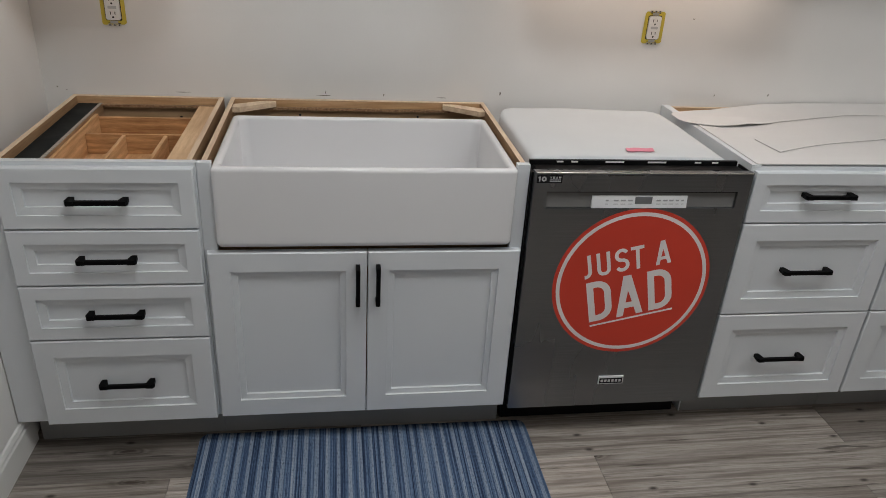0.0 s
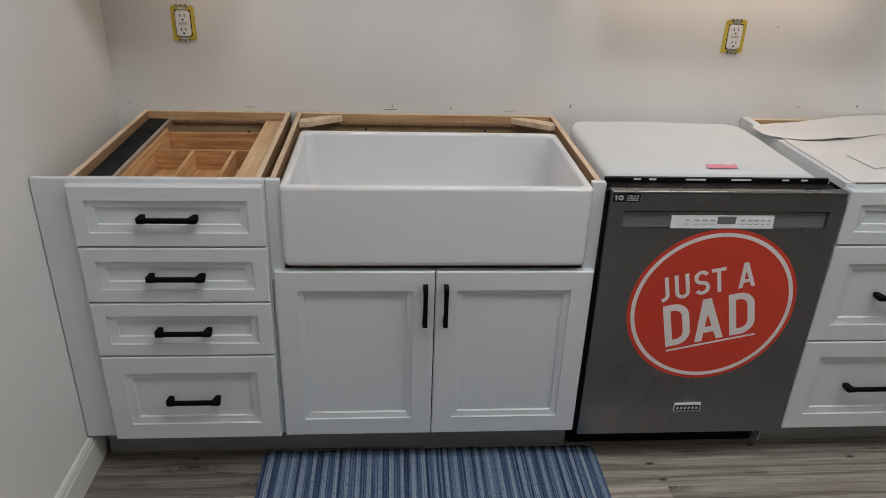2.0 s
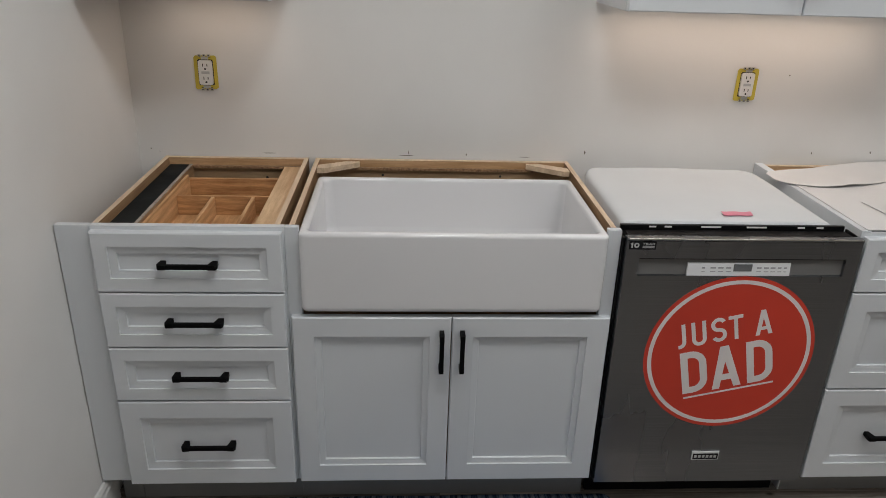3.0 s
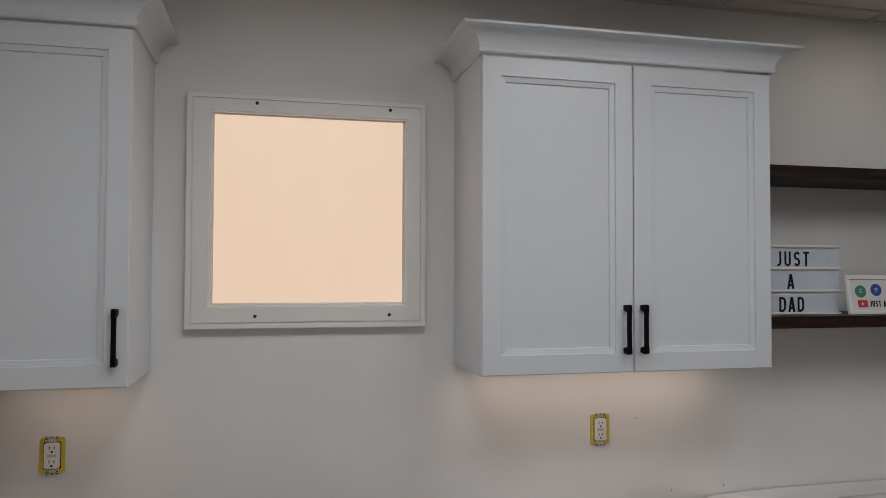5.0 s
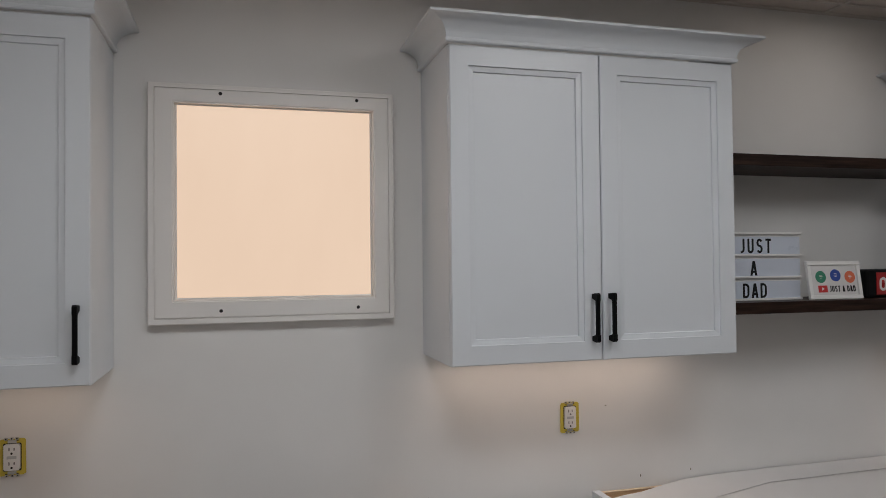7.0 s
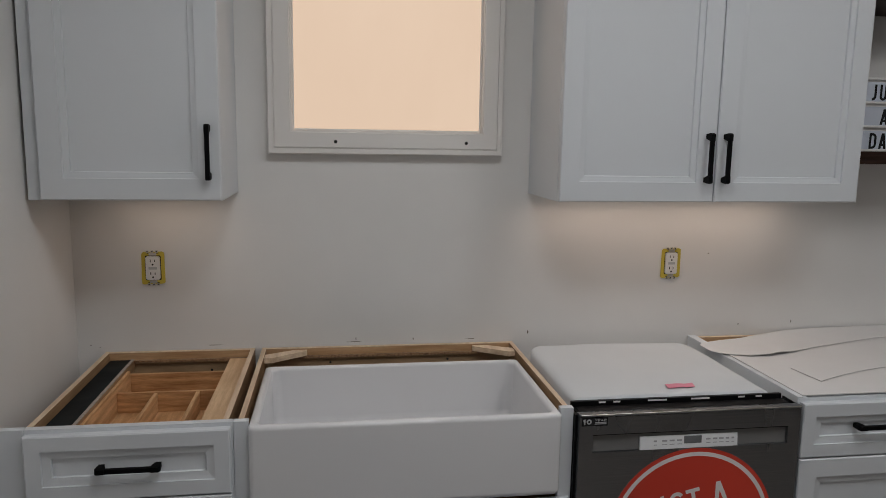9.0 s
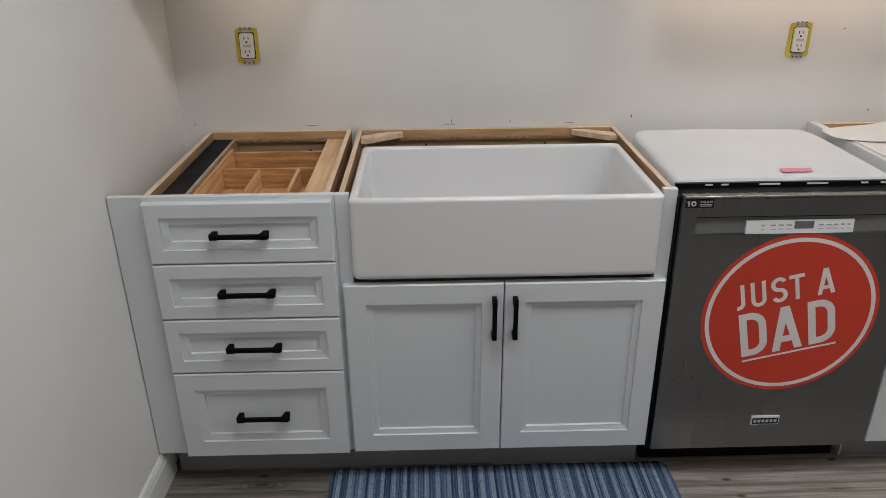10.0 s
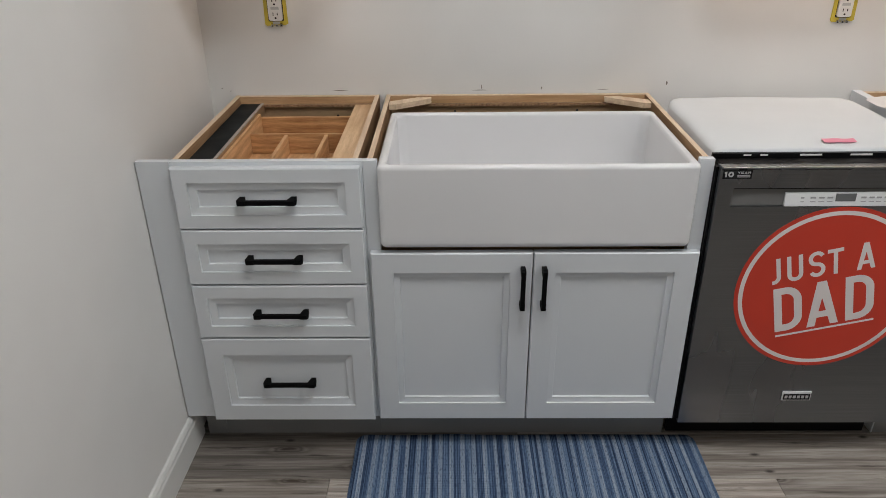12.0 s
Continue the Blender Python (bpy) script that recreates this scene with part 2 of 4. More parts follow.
def prism(bm, pts, a, b, axis="y"):
    """Extrudes a closed outline from a to b along the axis; pts are the two other coordinates, in x, y, z order."""
    def at(p, s):
        return {"x": (s, p[0], p[1]), "y": (p[0], s, p[1]), "z": (p[0], p[1], s)}[axis]
    u = [bm.verts.new(at(p, a)) for p in pts]
    v = [bm.verts.new(at(p, b)) for p in pts]
    bm.faces.new(u)
    bm.faces.new(v[::-1])
    for i in range(len(pts)):
        j = (i + 1) % len(pts)
        bm.faces.new((u[j], u[i], v[i], v[j]))
    return bm


def disc(cx, cz, r, y, n=48, inner=0.0, thick=0.0006):
    """A thin upright disc or ring that faces -y, as a solid."""
    bm = bmesh.new()
    ring = [(cx + math.cos(a) * r, cz + math.sin(a) * r) for a in [2 * math.pi * i / n for i in range(n)]]
    if not inner:
        return prism(bm, ring, y, y + thick)
    rows = []
    for rad, yy in ((r, y + thick), (r, y), (inner, y), (inner, y + thick)):
        rows.append([bm.verts.new((cx + math.cos(2 * math.pi * i / n) * rad, yy, cz + math.sin(2 * math.pi * i / n) * rad)) for i in range(n)])
    for a in range(4):
        for i in range(n):
            j = (i + 1) % n
            bm.faces.new((rows[a][i], rows[a][j], rows[(a + 1) % 4][j], rows[(a + 1) % 4][i]))
    return bm


def mesh_of(name, bm, mat, smooth=False):
    bmesh.ops.recalc_face_normals(bm, faces=bm.faces)
    me = bpy.data.meshes.new(name)
    bm.to_mesh(me)
    bm.free()
    for m in (mat if isinstance(mat, (list, tuple)) else (mat,)):
        me.materials.append(m)
    if smooth:
        me.shade_smooth()
    return me


def part(name, bm, mat, parent, label="", loc=None, smooth=False):
    ob = new(name, mesh_of(name, bm, mat, smooth))
    ob.parent = parent
    if loc:
        ob.location = loc
    if label:
        ob["label"] = label
    return ob


def thing(name, loc, label, category, group="", kind=""):
    ob = new(name)
    ob.empty_display_size = 0.05
    ob.location = loc
    return tagged(ob, label, category, group, kind)


def solid(name, bm, mat, label, category, kind="", loc=(0, 0, 0), smooth=False, group=""):
    ob = new(name, mesh_of(name, bm, mat, smooth))
    ob.location = loc
    return tagged(ob, label, category, group, kind)


def slab(rows, thick):
    """A closed thin sheet under a grid of points."""
    bm = bmesh.new()
    top = [[bm.verts.new(p) for p in r] for r in rows]
    low = [[bm.verts.new((p[0], p[1], p[2] - thick)) for p in r] for r in rows]
    n, k = len(rows), len(rows[0])
    for i in range(n - 1):
        for j in range(k - 1):
            bm.faces.new((top[i][j], top[i + 1][j], top[i + 1][j + 1], top[i][j + 1]))
            bm.faces.new((low[i][j], low[i][j + 1], low[i + 1][j + 1], low[i + 1][j]))
    ring = [(0, j) for j in range(k)] + [(i, k - 1) for i in range(1, n)] + [(n - 1, j) for j in range(k - 2, -1, -1)] + [(i, 0) for i in range(n - 2, 0, -1)]
    for (a, b), (c, d) in zip(ring, ring[1:] + ring[:1]):
        bm.faces.new((top[a][b], top[c][d], low[c][d], low[a][b]))
    return bm


def arc(cx, cz, rx, rz, a0, a1, n=8):
    return [(cx + rx * math.cos(radians(a0 + (a1 - a0) * i / n)), cz + rz * math.sin(radians(a0 + (a1 - a0) * i / n))) for i in range(n + 1)]


def glyph(ch, w, h, t):
    """Centre lines of a condensed block letter, w wide and h high with strokes t wide: rows of (closed, points)."""
    k = t / 2
    x0, x1, z0, z1, m = k, w - k, k, h - k, h / 2
    r = (x1 - x0) / 2
    c = w / 2
    if ch == "J":
        q = min(x1, 0.2 * h)
        return [(False, [(x1, h)] + arc(x1 - q, k + q, q, q, 0, -90) + [(x1 - q - 0.03 * h, k)])]
    if ch == "U":
        return [(False, [(x0, h)] + arc(c, z0 + r, r, r, 180, 360) + [(x1, h)])]
    if ch == "S":
        q = (m - z0) / 2
        return [(False, arc(c, z1 - q, r, q, 25, 270, 12) + arc(c, z0 + q, r, q, 90, -155, 12)[1:])]
    if ch == "T":
        return [(False, [(0, z1), (w, z1)]), (False, [(c, 0), (c, h - t)])]
    if ch == "A":
        f, g = t * 1.08, t * 0.62
        return [(None, [(0, 0), (f, 0), (c + g, h), (c - g, h)]), (None, [(w - f, 0), (w, 0), (c + g, h), (c - g, h)]), (False, [(w * 0.27, h * 0.26), (w * 0.73, h * 0.26)])]
    if ch == "D":
        q = min(r * 1.25, (z1 - z0) / 2)
        return [(True, [(x0, z0), (x1 - q, z0)] + arc(x1 - q, z0 + q, q, q, -90, 0)[1:] + arc(x1 - q, z1 - q, q, q, 0, 90) + [(x0, z1)])]
    if ch == "O":
        return [(True, arc(c, z1 - r, r, r, 0, 180)[:-1] + [(x0, z1 - r), (x0, z0 + r)] + arc(c, z0 + r, r, r, 180, 360)[1:-1] + [(x1, z0 + r)])]
    if ch == "N":
        return [(False, [(x0, 0), (x0, h)]), (False, [(x1, 0), (x1, h)]), (False, [(x0, h - k), (x1, k)])]
    if ch == "I":
        return [(False, [(c, 0), (c, h)])]
    if ch == "R":
        q = (z1 - m) / 2
        return [(False, [(x0, 0), (x0, h)]), (False, [(x0, z1), (x1 - q, z1)] + arc(x1 - q, z1 - q, q, q, 90, -90) + [(x0, m)]), (False, [(c, m), (x1, 0)])]
    if ch == "Y":
        return [(False, [(k, h), (c, m), (w - k, h)]), (False, [(c, 0), (c, m)])]
    if ch == "E":
        return [(False, [(x0, 0), (x0, h)]), (False, [(x0, z1), (w, z1)]), (False, [(x0, z0), (w, z0)]), (False, [(x0, m), (w * 0.9, m)])]
    if ch == "1":
        return [(False, [(c, 0), (c, h)]), (False, [(c, h - k), (c - t, h - t)])]
    if ch == "0":
        return glyph("O", w, h, t)
    return []


def ribbon(bm, pts, closed, t, y, thick, place):
    """A flat stroke of width t along pts, with mitred corners; closed None: pts is the outline itself."""
    if closed is None:
        front, back = [bm.verts.new(place(a, b, y)) for a, b in pts], [bm.verts.new(place(a, b, y + thick)) for a, b in pts]
        bm.faces.new(front)
        bm.faces.new(back[::-1])
        for i in range(len(pts)):
            j = (i + 1) % len(pts)
            bm.faces.new((front[j], front[i], back[i], back[j]))
        return
    n = len(pts)
    left, right = [], []
    for i, (x, z) in enumerate(pts):
        def way(a, b):
            dx, dz = b[0] - a[0], b[1] - a[1]
            d = math.hypot(dx, dz) or 1
            return dx / d, dz / d
        before = way(pts[i - 1], pts[i]) if i or closed else None
        after = way(pts[i], pts[(i + 1) % n]) if i < n - 1 or closed else None
        a, b = before or after, after or before
        nx, nz = -(a[1] + b[1]), a[0] + b[0]
        d = math.hypot(nx, nz) or 1
        nx, nz = nx / d, nz / d
        cosine = max(0.45, nx * -a[1] + nz * a[0])
        o = t / 2 / cosine
        left.append((x + nx * o, z + nz * o))
        right.append((x - nx * o, z - nz * o))
    rows = []
    for (lx, lz), (rx, rz) in zip(left, right):
        rows.append([bm.verts.new(place(lx, lz, y)), bm.verts.new(place(rx, rz, y)), bm.verts.new(place(rx, rz, y + thick)), bm.verts.new(place(lx, lz, y + thick))])
    for i in range(n if closed else n - 1):
        p, q = rows[i], rows[(i + 1) % n]
        for j in range(4):
            bm.faces.new((p[j], p[(j + 1) % 4], q[(j + 1) % 4], q[j]))
    if not closed:
        bm.faces.new(rows[0])
        bm.faces.new(rows[-1][::-1])


LETTER_WIDTH = {"T": 0.94, "A": 1.06, "I": 0.40, " ": 0.40, "1": 0.55}


def letters(parent, mat, words, width, height, y, x=0.0, z=0.0, weight=0.18, turn=0.0, thick=0.0008, gap=0.30):
    """Flat raised letters facing -y, fitted to width and height, from (x, z), turned by degrees about that corner; each letter a part."""
    share = [LETTER_WIDTH.get(ch, 1.0) for ch in words]
    unit = width / (sum(share) + gap * (len(words) - 1))
    c, s = math.cos(radians(turn)), math.sin(radians(turn))
    at = 0.0
    for ch, f in zip(words, share):
        def place(a, b, yy, at=at):
            a += at
            return (x + a * c - b * s, yy, z + a * s + b * c)
        strokes = glyph(ch, unit * f, height, weight * height)
        if strokes:
            bm = bmesh.new()
            for i, (closed, pts) in enumerate(strokes):
                ribbon(bm, pts, closed, weight * height, y - 0.00005 * i, thick, place)
            part("letter", bm, mat, parent)
        at += unit * (f + gap)


def panel_front(w, h, t=0.02, stile=0.036, mould=0.021):
    """A framed front with a stepped inner moulding; x 0..w, z 0..h, its face at y = -t."""
    bm = bmesh.new()
    rings = ((0, 0), (0, -t + 0.003), (0.003, -t), (stile, -t), (stile + 0.0006, -t + 0.0055), (stile + mould - 0.0014, -t + 0.0075),
             (stile + mould, -t + 0.0135))
    rows = []
    for i, y in rings:
        rows.append([bm.verts.new(p) for p in ((i, y, i), (w - i, y, i), (w - i, y, h - i), (i, y, h - i))])
    for a, b in zip(rows, rows[1:]):
        for k in range(4):
            bm.faces.new((a[k], a[(k + 1) % 4], b[(k + 1) % 4], b[k]))
    bm.faces.new(rows[-1])
    bm.faces.new(rows[0][::-1])
    return bm


def pull_mesh(length=0.143, out=0.031):
    """A black bar pull along x, centred, fixed at y = 0 and standing out to -y."""
    bm = bmesh.new()
    hl = length / 2
    box(bm, -hl + 0.012, hl - 0.012, -out, -out + 0.010, -0.0056, 0.0056, 0.0008)
    for s in (-1, 1):
        pts = [(s * (hl - 0.003), 0), (s * hl, -out + 0.006), (s * (hl - 0.004), -out - 0.0015), (s * (hl - 0.022), -out - 0.0012),
               (s * (hl - 0.022), -out + 0.011), (s * (hl - 0.016), 0)]
        if s < 0:
            pts = pts[::-1]
        prism(bm, pts, -0.0058, 0.0058, "z")
    return bm


PULL = mesh_of("pull", pull_mesh(), BLACK)
PULL_LONG = mesh_of("pull_long", pull_mesh(0.156), BLACK)
PULL_SHORT = mesh_of("pull_short", pull_mesh(0.118), BLACK)


def pull(parent, x, y, z, upright=False, mesh=PULL):
    ob = new("handle", mesh)
    ob.parent = parent
    ob.location = (x, y, z)
    if upright:
        ob.rotation_euler = (0, radians(90), 0)
    ob["label"] = "matt black bar handle"
    return ob


def drawer(parent, x0, x1, z0, z1, y, mesh=PULL, dx=0.0, dz=-0.003):
    w, h = x1 - x0, z1 - z0
    d = part("drawer_front", panel_front(w, h, 0.02, 0.051 if h > 0.25 else 0.036), CABINET, parent, "", (x0, y, z0))
    pull(d, w / 2 + dx, -0.0085, h / 2 + dz, False, mesh)
    return d


def door(parent, x0, x1, z0, z1, y, hx, hz, short=False, stile=0.055):
    w, h = x1 - x0, z1 - z0
    d = part("door", panel_front(w, h, 0.02, stile, 0.017), CABINET, parent, "", (x0, y, z0))
    pull(d, hx - x0, -0.020, hz - z0, True, PULL_SHORT if short else PULL)
    return d


# ---- the room ----
ROOM_X, ROOM_Y, LEFT = 5.4, -6.0, -0.20


def side_x(y):
    """The side wall runs a little out of square."""
    return -0.008 + 0.006 * y


wall_back = solid("wall_back", boxes((-0.32, ROOM_X + 0.12, 0, 0.12, -0.1, 2.75)), WALL, "off-white painted drywall behind the cabinets", "wall", "structure")
wall_left = solid("wall_left", prism(bmesh.new(), [(-0.32, ROOM_Y), (side_x(ROOM_Y), ROOM_Y), (side_x(0), 0), (-0.32, 0)], -0.1, 2.75, "z"), WALL, "off-white painted side wall beside the drawer cabinet", "wall", "structure")
solid("wall_right", boxes((ROOM_X, ROOM_X + 0.12, ROOM_Y, 0, -0.1, 2.75)), WALL, "plain off-white wall closing the room", "wall", "structure")
solid("wall_rear", boxes((-0.32, ROOM_X + 0.12, ROOM_Y - 0.12, ROOM_Y, -0.1, 2.75)), WALL, "plain off-white wall behind the camera", "wall", "structure")


def ceiling_mesh():
    bm = bmesh.new()
    box(bm, -0.3, ROOM_X + 0.1, ROOM_Y - 0.1, 0.1, CEIL + 0.03, CEIL + 0.08)
    xs = [1.745 + 0.61 * k for k in range(-4, 8)]
    ys = [-0.108 - 0.61 * k for k in range(-1, 11)]
    for a in xs:
        for b in ys:
            x0, x1 = max(a + 0.004, LEFT), min(a + 0.606, ROOM_X)
            y0, y1 = max(b + 0.004 - 0.61, ROOM_Y), min(b - 0.004, 0)
            if x1 - x0 > 0.02 and y1 - y0 > 0.02:
                box(bm, x0, x1, y0, y1, CEIL + 0.006, CEIL + 0.022)
    tiles = len(bm.faces)
    for a in xs:
        if LEFT < a < ROOM_X:
            box(bm, a - 0.0075, a + 0.0075, ROOM_Y, 0, CEIL, CEIL + 0.0055)
    for b in ys:
        if ROOM_Y < b < 0:
            box(bm, LEFT, ROOM_X, b - 0.0075, b + 0.0075, CEIL - 0.001, CEIL + 0.0045)
    box(bm, 0.0, ROOM_X, -0.022, -0.0005, CEIL - 0.001, CEIL + 0.005)
    bm.faces.ensure_lookup_table()
    for f in bm.faces[tiles:]:
        f.material_index = 1
    return bm


solid("ceiling", ceiling_mesh(), (TILE, GRID), "suspended ceiling of pale square tiles in a metal grid", "ceiling", "structure")

bb = bmesh.new()
ends = []
for yy in (ROOM_Y, -0.545):
    ends.append([bb.verts.new((side_x(yy) + d, yy, z)) for d, z in ((0.0005, 0.0), (0.014, 0.0), (0.014, 0.080), (0.0115, 0.086), (0.011, 0.095), (0.0065, 0.104), (0.0005, 0.107))])
bb.faces.new(ends[0])
bb.faces.new(ends[1][::-1])
for i in range(7):
    bb.faces.new((ends[0][i], ends[0][(i + 1) % 7], ends[1][(i + 1) % 7], ends[1][i]))
solid("baseboard", bb, TRIM, "white moulded baseboard along the side wall", "baseboard", "structure")


# ---- lamps ----
def ceiling_light(x, y, power):
    t = thing("ceiling_light", (x, y, CEIL), "round white recessed ceiling light, switched on", "ceiling light", "recessed ceiling lights")
    bm = bmesh.new()
    n = 40
    prof = ((0.098, -0.0015), (0.096, -0.006), (0.084, -0.008), (0.081, -0.004))
    rows = [[bm.verts.new((math.cos(2 * math.pi * i / n) * r, math.sin(2 * math.pi * i / n) * r, z)) for i in range(n)] for r, z in prof]
    for a, b in zip(rows, rows[1:]):
        for i in range(n):
            bm.faces.new((a[i], a[(i + 1) % n], b[(i + 1) % n], b[i]))
    part("trim_ring", bm, WHITE_PLASTIC, t, "", None, True)
    bm = bmesh.new()
    prism(bm, [(math.cos(2 * math.pi * i / n) * 0.081, math.sin(2 * math.pi * i / n) * 0.081) for i in range(n)], -0.0045, -0.003, "z")
    part("lens", bm, LENS, t, "glowing white lens")
    area_lamp("can_light", x, y, CEIL - 0.012, power, (1.0, 0.90, 0.80), "DISK", 0.16, 0, 175)


ceiling_light(2.925, -0.40, CAN_POWER * 0.075)


def unseen_panel(x, y, share=1.0):
    """An assumed flat panel the size of one tile, out of view, added to light the room."""
    t = thing("unseen_panel_light", (x, y, CEIL), "unseen square ceiling panel light, assumed for the room's soft light", "ceiling light", "ceiling panel lights")
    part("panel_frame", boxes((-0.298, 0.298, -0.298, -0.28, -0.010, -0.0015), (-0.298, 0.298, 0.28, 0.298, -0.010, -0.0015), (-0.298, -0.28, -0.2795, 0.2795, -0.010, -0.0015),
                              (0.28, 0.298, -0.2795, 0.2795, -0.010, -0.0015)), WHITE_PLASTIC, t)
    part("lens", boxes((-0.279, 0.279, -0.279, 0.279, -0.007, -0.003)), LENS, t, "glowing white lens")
    area_lamp("unseen_panel_lamp", x, y, CEIL - 0.012, CAN_POWER * share, (0.915, 0.964, 1.0), "SQUARE", 0.54, 0, 175)


# unseen panels, their number, places and shares chosen for soft overhead light
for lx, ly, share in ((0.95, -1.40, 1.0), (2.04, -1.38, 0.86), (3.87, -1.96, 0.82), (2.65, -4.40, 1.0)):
    unseen_panel(lx, ly, share)


def led_strip(x0, x1, share=1.0, y=-0.118, z=1.3735):
    t = thing("led_strip", ((x0 + x1) / 2, y, z), "thin warm LED strip under the wall cabinet", "light strip", "under-cabinet lights")
    h = (x1 - x0) / 2
    part("channel", boxes((-h, h, -0.009, 0.009, -0.006, 0.0, 0.001)), ZINC, t)
    part("diffuser", boxes((-h + 0.003, h - 0.003, -0.006, 0.006, -0.008, -0.0062)), STRIP, t, "glowing warm diffuser")
    area_lamp("led_light", (x0 + x1) / 2, y, z - 0.010, LED_POWER * share * (x1 - x0), (1.0, 0.775, 0.63), "RECTANGLE", x1 - x0, 0.012, 170)


# ---- base cabinets ----
ZT, FACE = 0.876, -0.61
KICK_Y, KICK_Z = -0.547, 0.115


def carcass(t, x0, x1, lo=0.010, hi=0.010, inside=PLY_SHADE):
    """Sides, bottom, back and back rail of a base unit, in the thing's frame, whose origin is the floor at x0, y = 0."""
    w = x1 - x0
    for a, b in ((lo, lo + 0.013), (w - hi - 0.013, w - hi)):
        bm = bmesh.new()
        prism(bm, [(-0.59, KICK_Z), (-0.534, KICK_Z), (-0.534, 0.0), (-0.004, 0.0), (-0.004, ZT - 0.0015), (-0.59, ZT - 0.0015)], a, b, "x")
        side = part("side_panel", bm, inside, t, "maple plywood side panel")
        part("raw_edge", boxes((a, b, -0.59, -0.004, ZT - 0.0014, ZT)), PLY_EDGE, side, "pale raw plywood edge")
    part("back_panel", boxes((lo + 0.0135, w - hi - 0.0135, -0.022, -0.012, 0.1, ZT - 0.0245)), BACKBOARD, t)
    part("back_rail", boxes((lo + 0.0133, w - hi - 0.0133, -0.019, -0.0045, ZT - 0.0240, ZT - 0.0020)), PLY_X, t)
    part("rail_edge", boxes((lo + 0.0133, w - hi - 0.0133, -0.019, -0.0045, ZT - 0.0019, ZT - 0.0003)), PLY_EDGE, t)
    part("nailer_edge", boxes((lo + 0.014, w - hi - 0.014, -0.034, -0.0225, ZT - 0.0300, ZT - 0.0225)), CHIP, t, "rough chipboard edge")
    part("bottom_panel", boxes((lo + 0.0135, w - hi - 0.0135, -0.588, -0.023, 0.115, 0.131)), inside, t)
    part("toe_kick", boxes((0.0, w, KICK_Y, KICK_Y + 0.012, 0.0, KICK_Z - 0.001)), KICK, t, "recessed toe kick, its shade put into the grey")


# drawer base beside the wall, with its filler
D0, D1 = 0.073, 0.530
dbase = thing("drawer_cabinet", (D0, 0, 0), "white four-drawer base cabinet, open on top without a worktop", "cabinet", "base cabinets")
carcass(dbase, D0, D1, 0.001, 0.011)
W = D1 - D0
part("face_frame", boxes((0.0, W, FACE, -0.591, ZT - 0.018, ZT), (0, 0.03, FACE, -0.591, KICK_Z, ZT - 0.018), (W - 0.03, W, FACE, -0.591, KICK_Z, ZT - 0.018)), CABINET, dbase)
for z0, z1 in ((0.7090, 0.866), (0.5535, 0.7050), (0.3925, 0.5495), (0.117, 0.3885)):
    drawer(dbase, 0.0035, W - 0.0045, z0, z1, FACE)
part("filler_strip", boxes((-D0 - 0.0085, -0.001, FACE, FACE + 0.018, KICK_Z, ZT + 0.0005, 0.0008)), CABINET, dbase, "flat white filler strip")
part("filler_kick", boxes((-D0 + 0.016, -0.001, KICK_Y, KICK_Y + 0.012, 0, KICK_Z - 0.001)), KICK, dbase)
# what shows from above: stretchers, the cutlery tray
part("dark_stretcher", boxes((0.018, 0.078, -0.588, -0.024, 0.842, 0.854)), DARK_PANEL, dbase, "charcoal board inside the cabinet")
# this board takes the darkened ply too, for the shade beside the tray
tray_side = part("tray_side", boxes((0.080, 0.089, -0.588, -0.03, 0.76, 0.8548)), PLY_SHADE, dbase, "board beside the tray in shade-darkened ply")
part("raw_edge", boxes((0.080, 0.089, -0.588, -0.03, 0.855, 0.858, 0.0006)), CHIP_GREY, tray_side, "raw grey board edge")
part("light_stretcher", boxes((0.372, W - 0.0247, -0.588, -0.024, 0.840, 0.853, 0.0008)), PLY, dbase, "pale plywood stretcher")
tray = part("cutlery_tray", boxes((0.090, 0.370, -0.585, -0.10, 0.765, 0.772)), OAK_Y, dbase, "oak tray bottom")
part("tray_back", boxes((0.090, 0.371, -0.112, -0.099, 0.766, 0.836, 0.001)), OAK, tray)
part("tray_wall", boxes((0.0895, 0.0985, -0.585, -0.113, 0.766, 0.8480, 0.001)), OAK_Y, tray)
part("tray_wall", boxes((0.362, 0.371, -0.585, -0.113, 0.766, 0.834, 0.001)), OAK_Y, tray)
part("divider", boxes((0.099, 0.361, -0.256, -0.246, 0.7725, 0.830, 0.001)), OAK, tray)
for dx in (0.197, 0.310):
    part("divider", boxes((dx, dx + 0.010, -0.583, -0.257, 0.7725, 0.829, 0.001)), OAK_Y, tray)
part("screw_hole", disc(0.315, 0.815, 0.004, -0.0235, 12), SCREW, dbase)

# sink base
S0, S1 = 0.531, 1.360
sbase = thing("sink_cabinet", (S0, 0, 0), "white two-door sink base cabinet with raw wooden edges on top", "cabinet", "base cabinets")
carcass(sbase, S0, S1)
W = S1 - S0
part("face_frame", boxes((0.0, 0.034, FACE, -0.591, KICK_Z, ZT, 0.0006), (W - 0.034, W, FACE, -0.591, KICK_Z, ZT, 0.0006), (0.0345, W - 0.0345, FACE, -0.591, KICK_Z, KICK_Z + 0.03),
                         (0.0345, W - 0.0345, FACE, -0.591, 0.59, 0.628)), CABINET, sbase)
mid = 0.9445 - S0
door(sbase, 0.008, mid - 0.0015, 0.121, 0.6405, FACE, 0.919 - S0, 0.548, True, 0.055)
door(sbase, mid + 0.0015, W - 0.006, 0.121, 0.6405, FACE, 0.972 - S0, 0.548, True, 0.055)
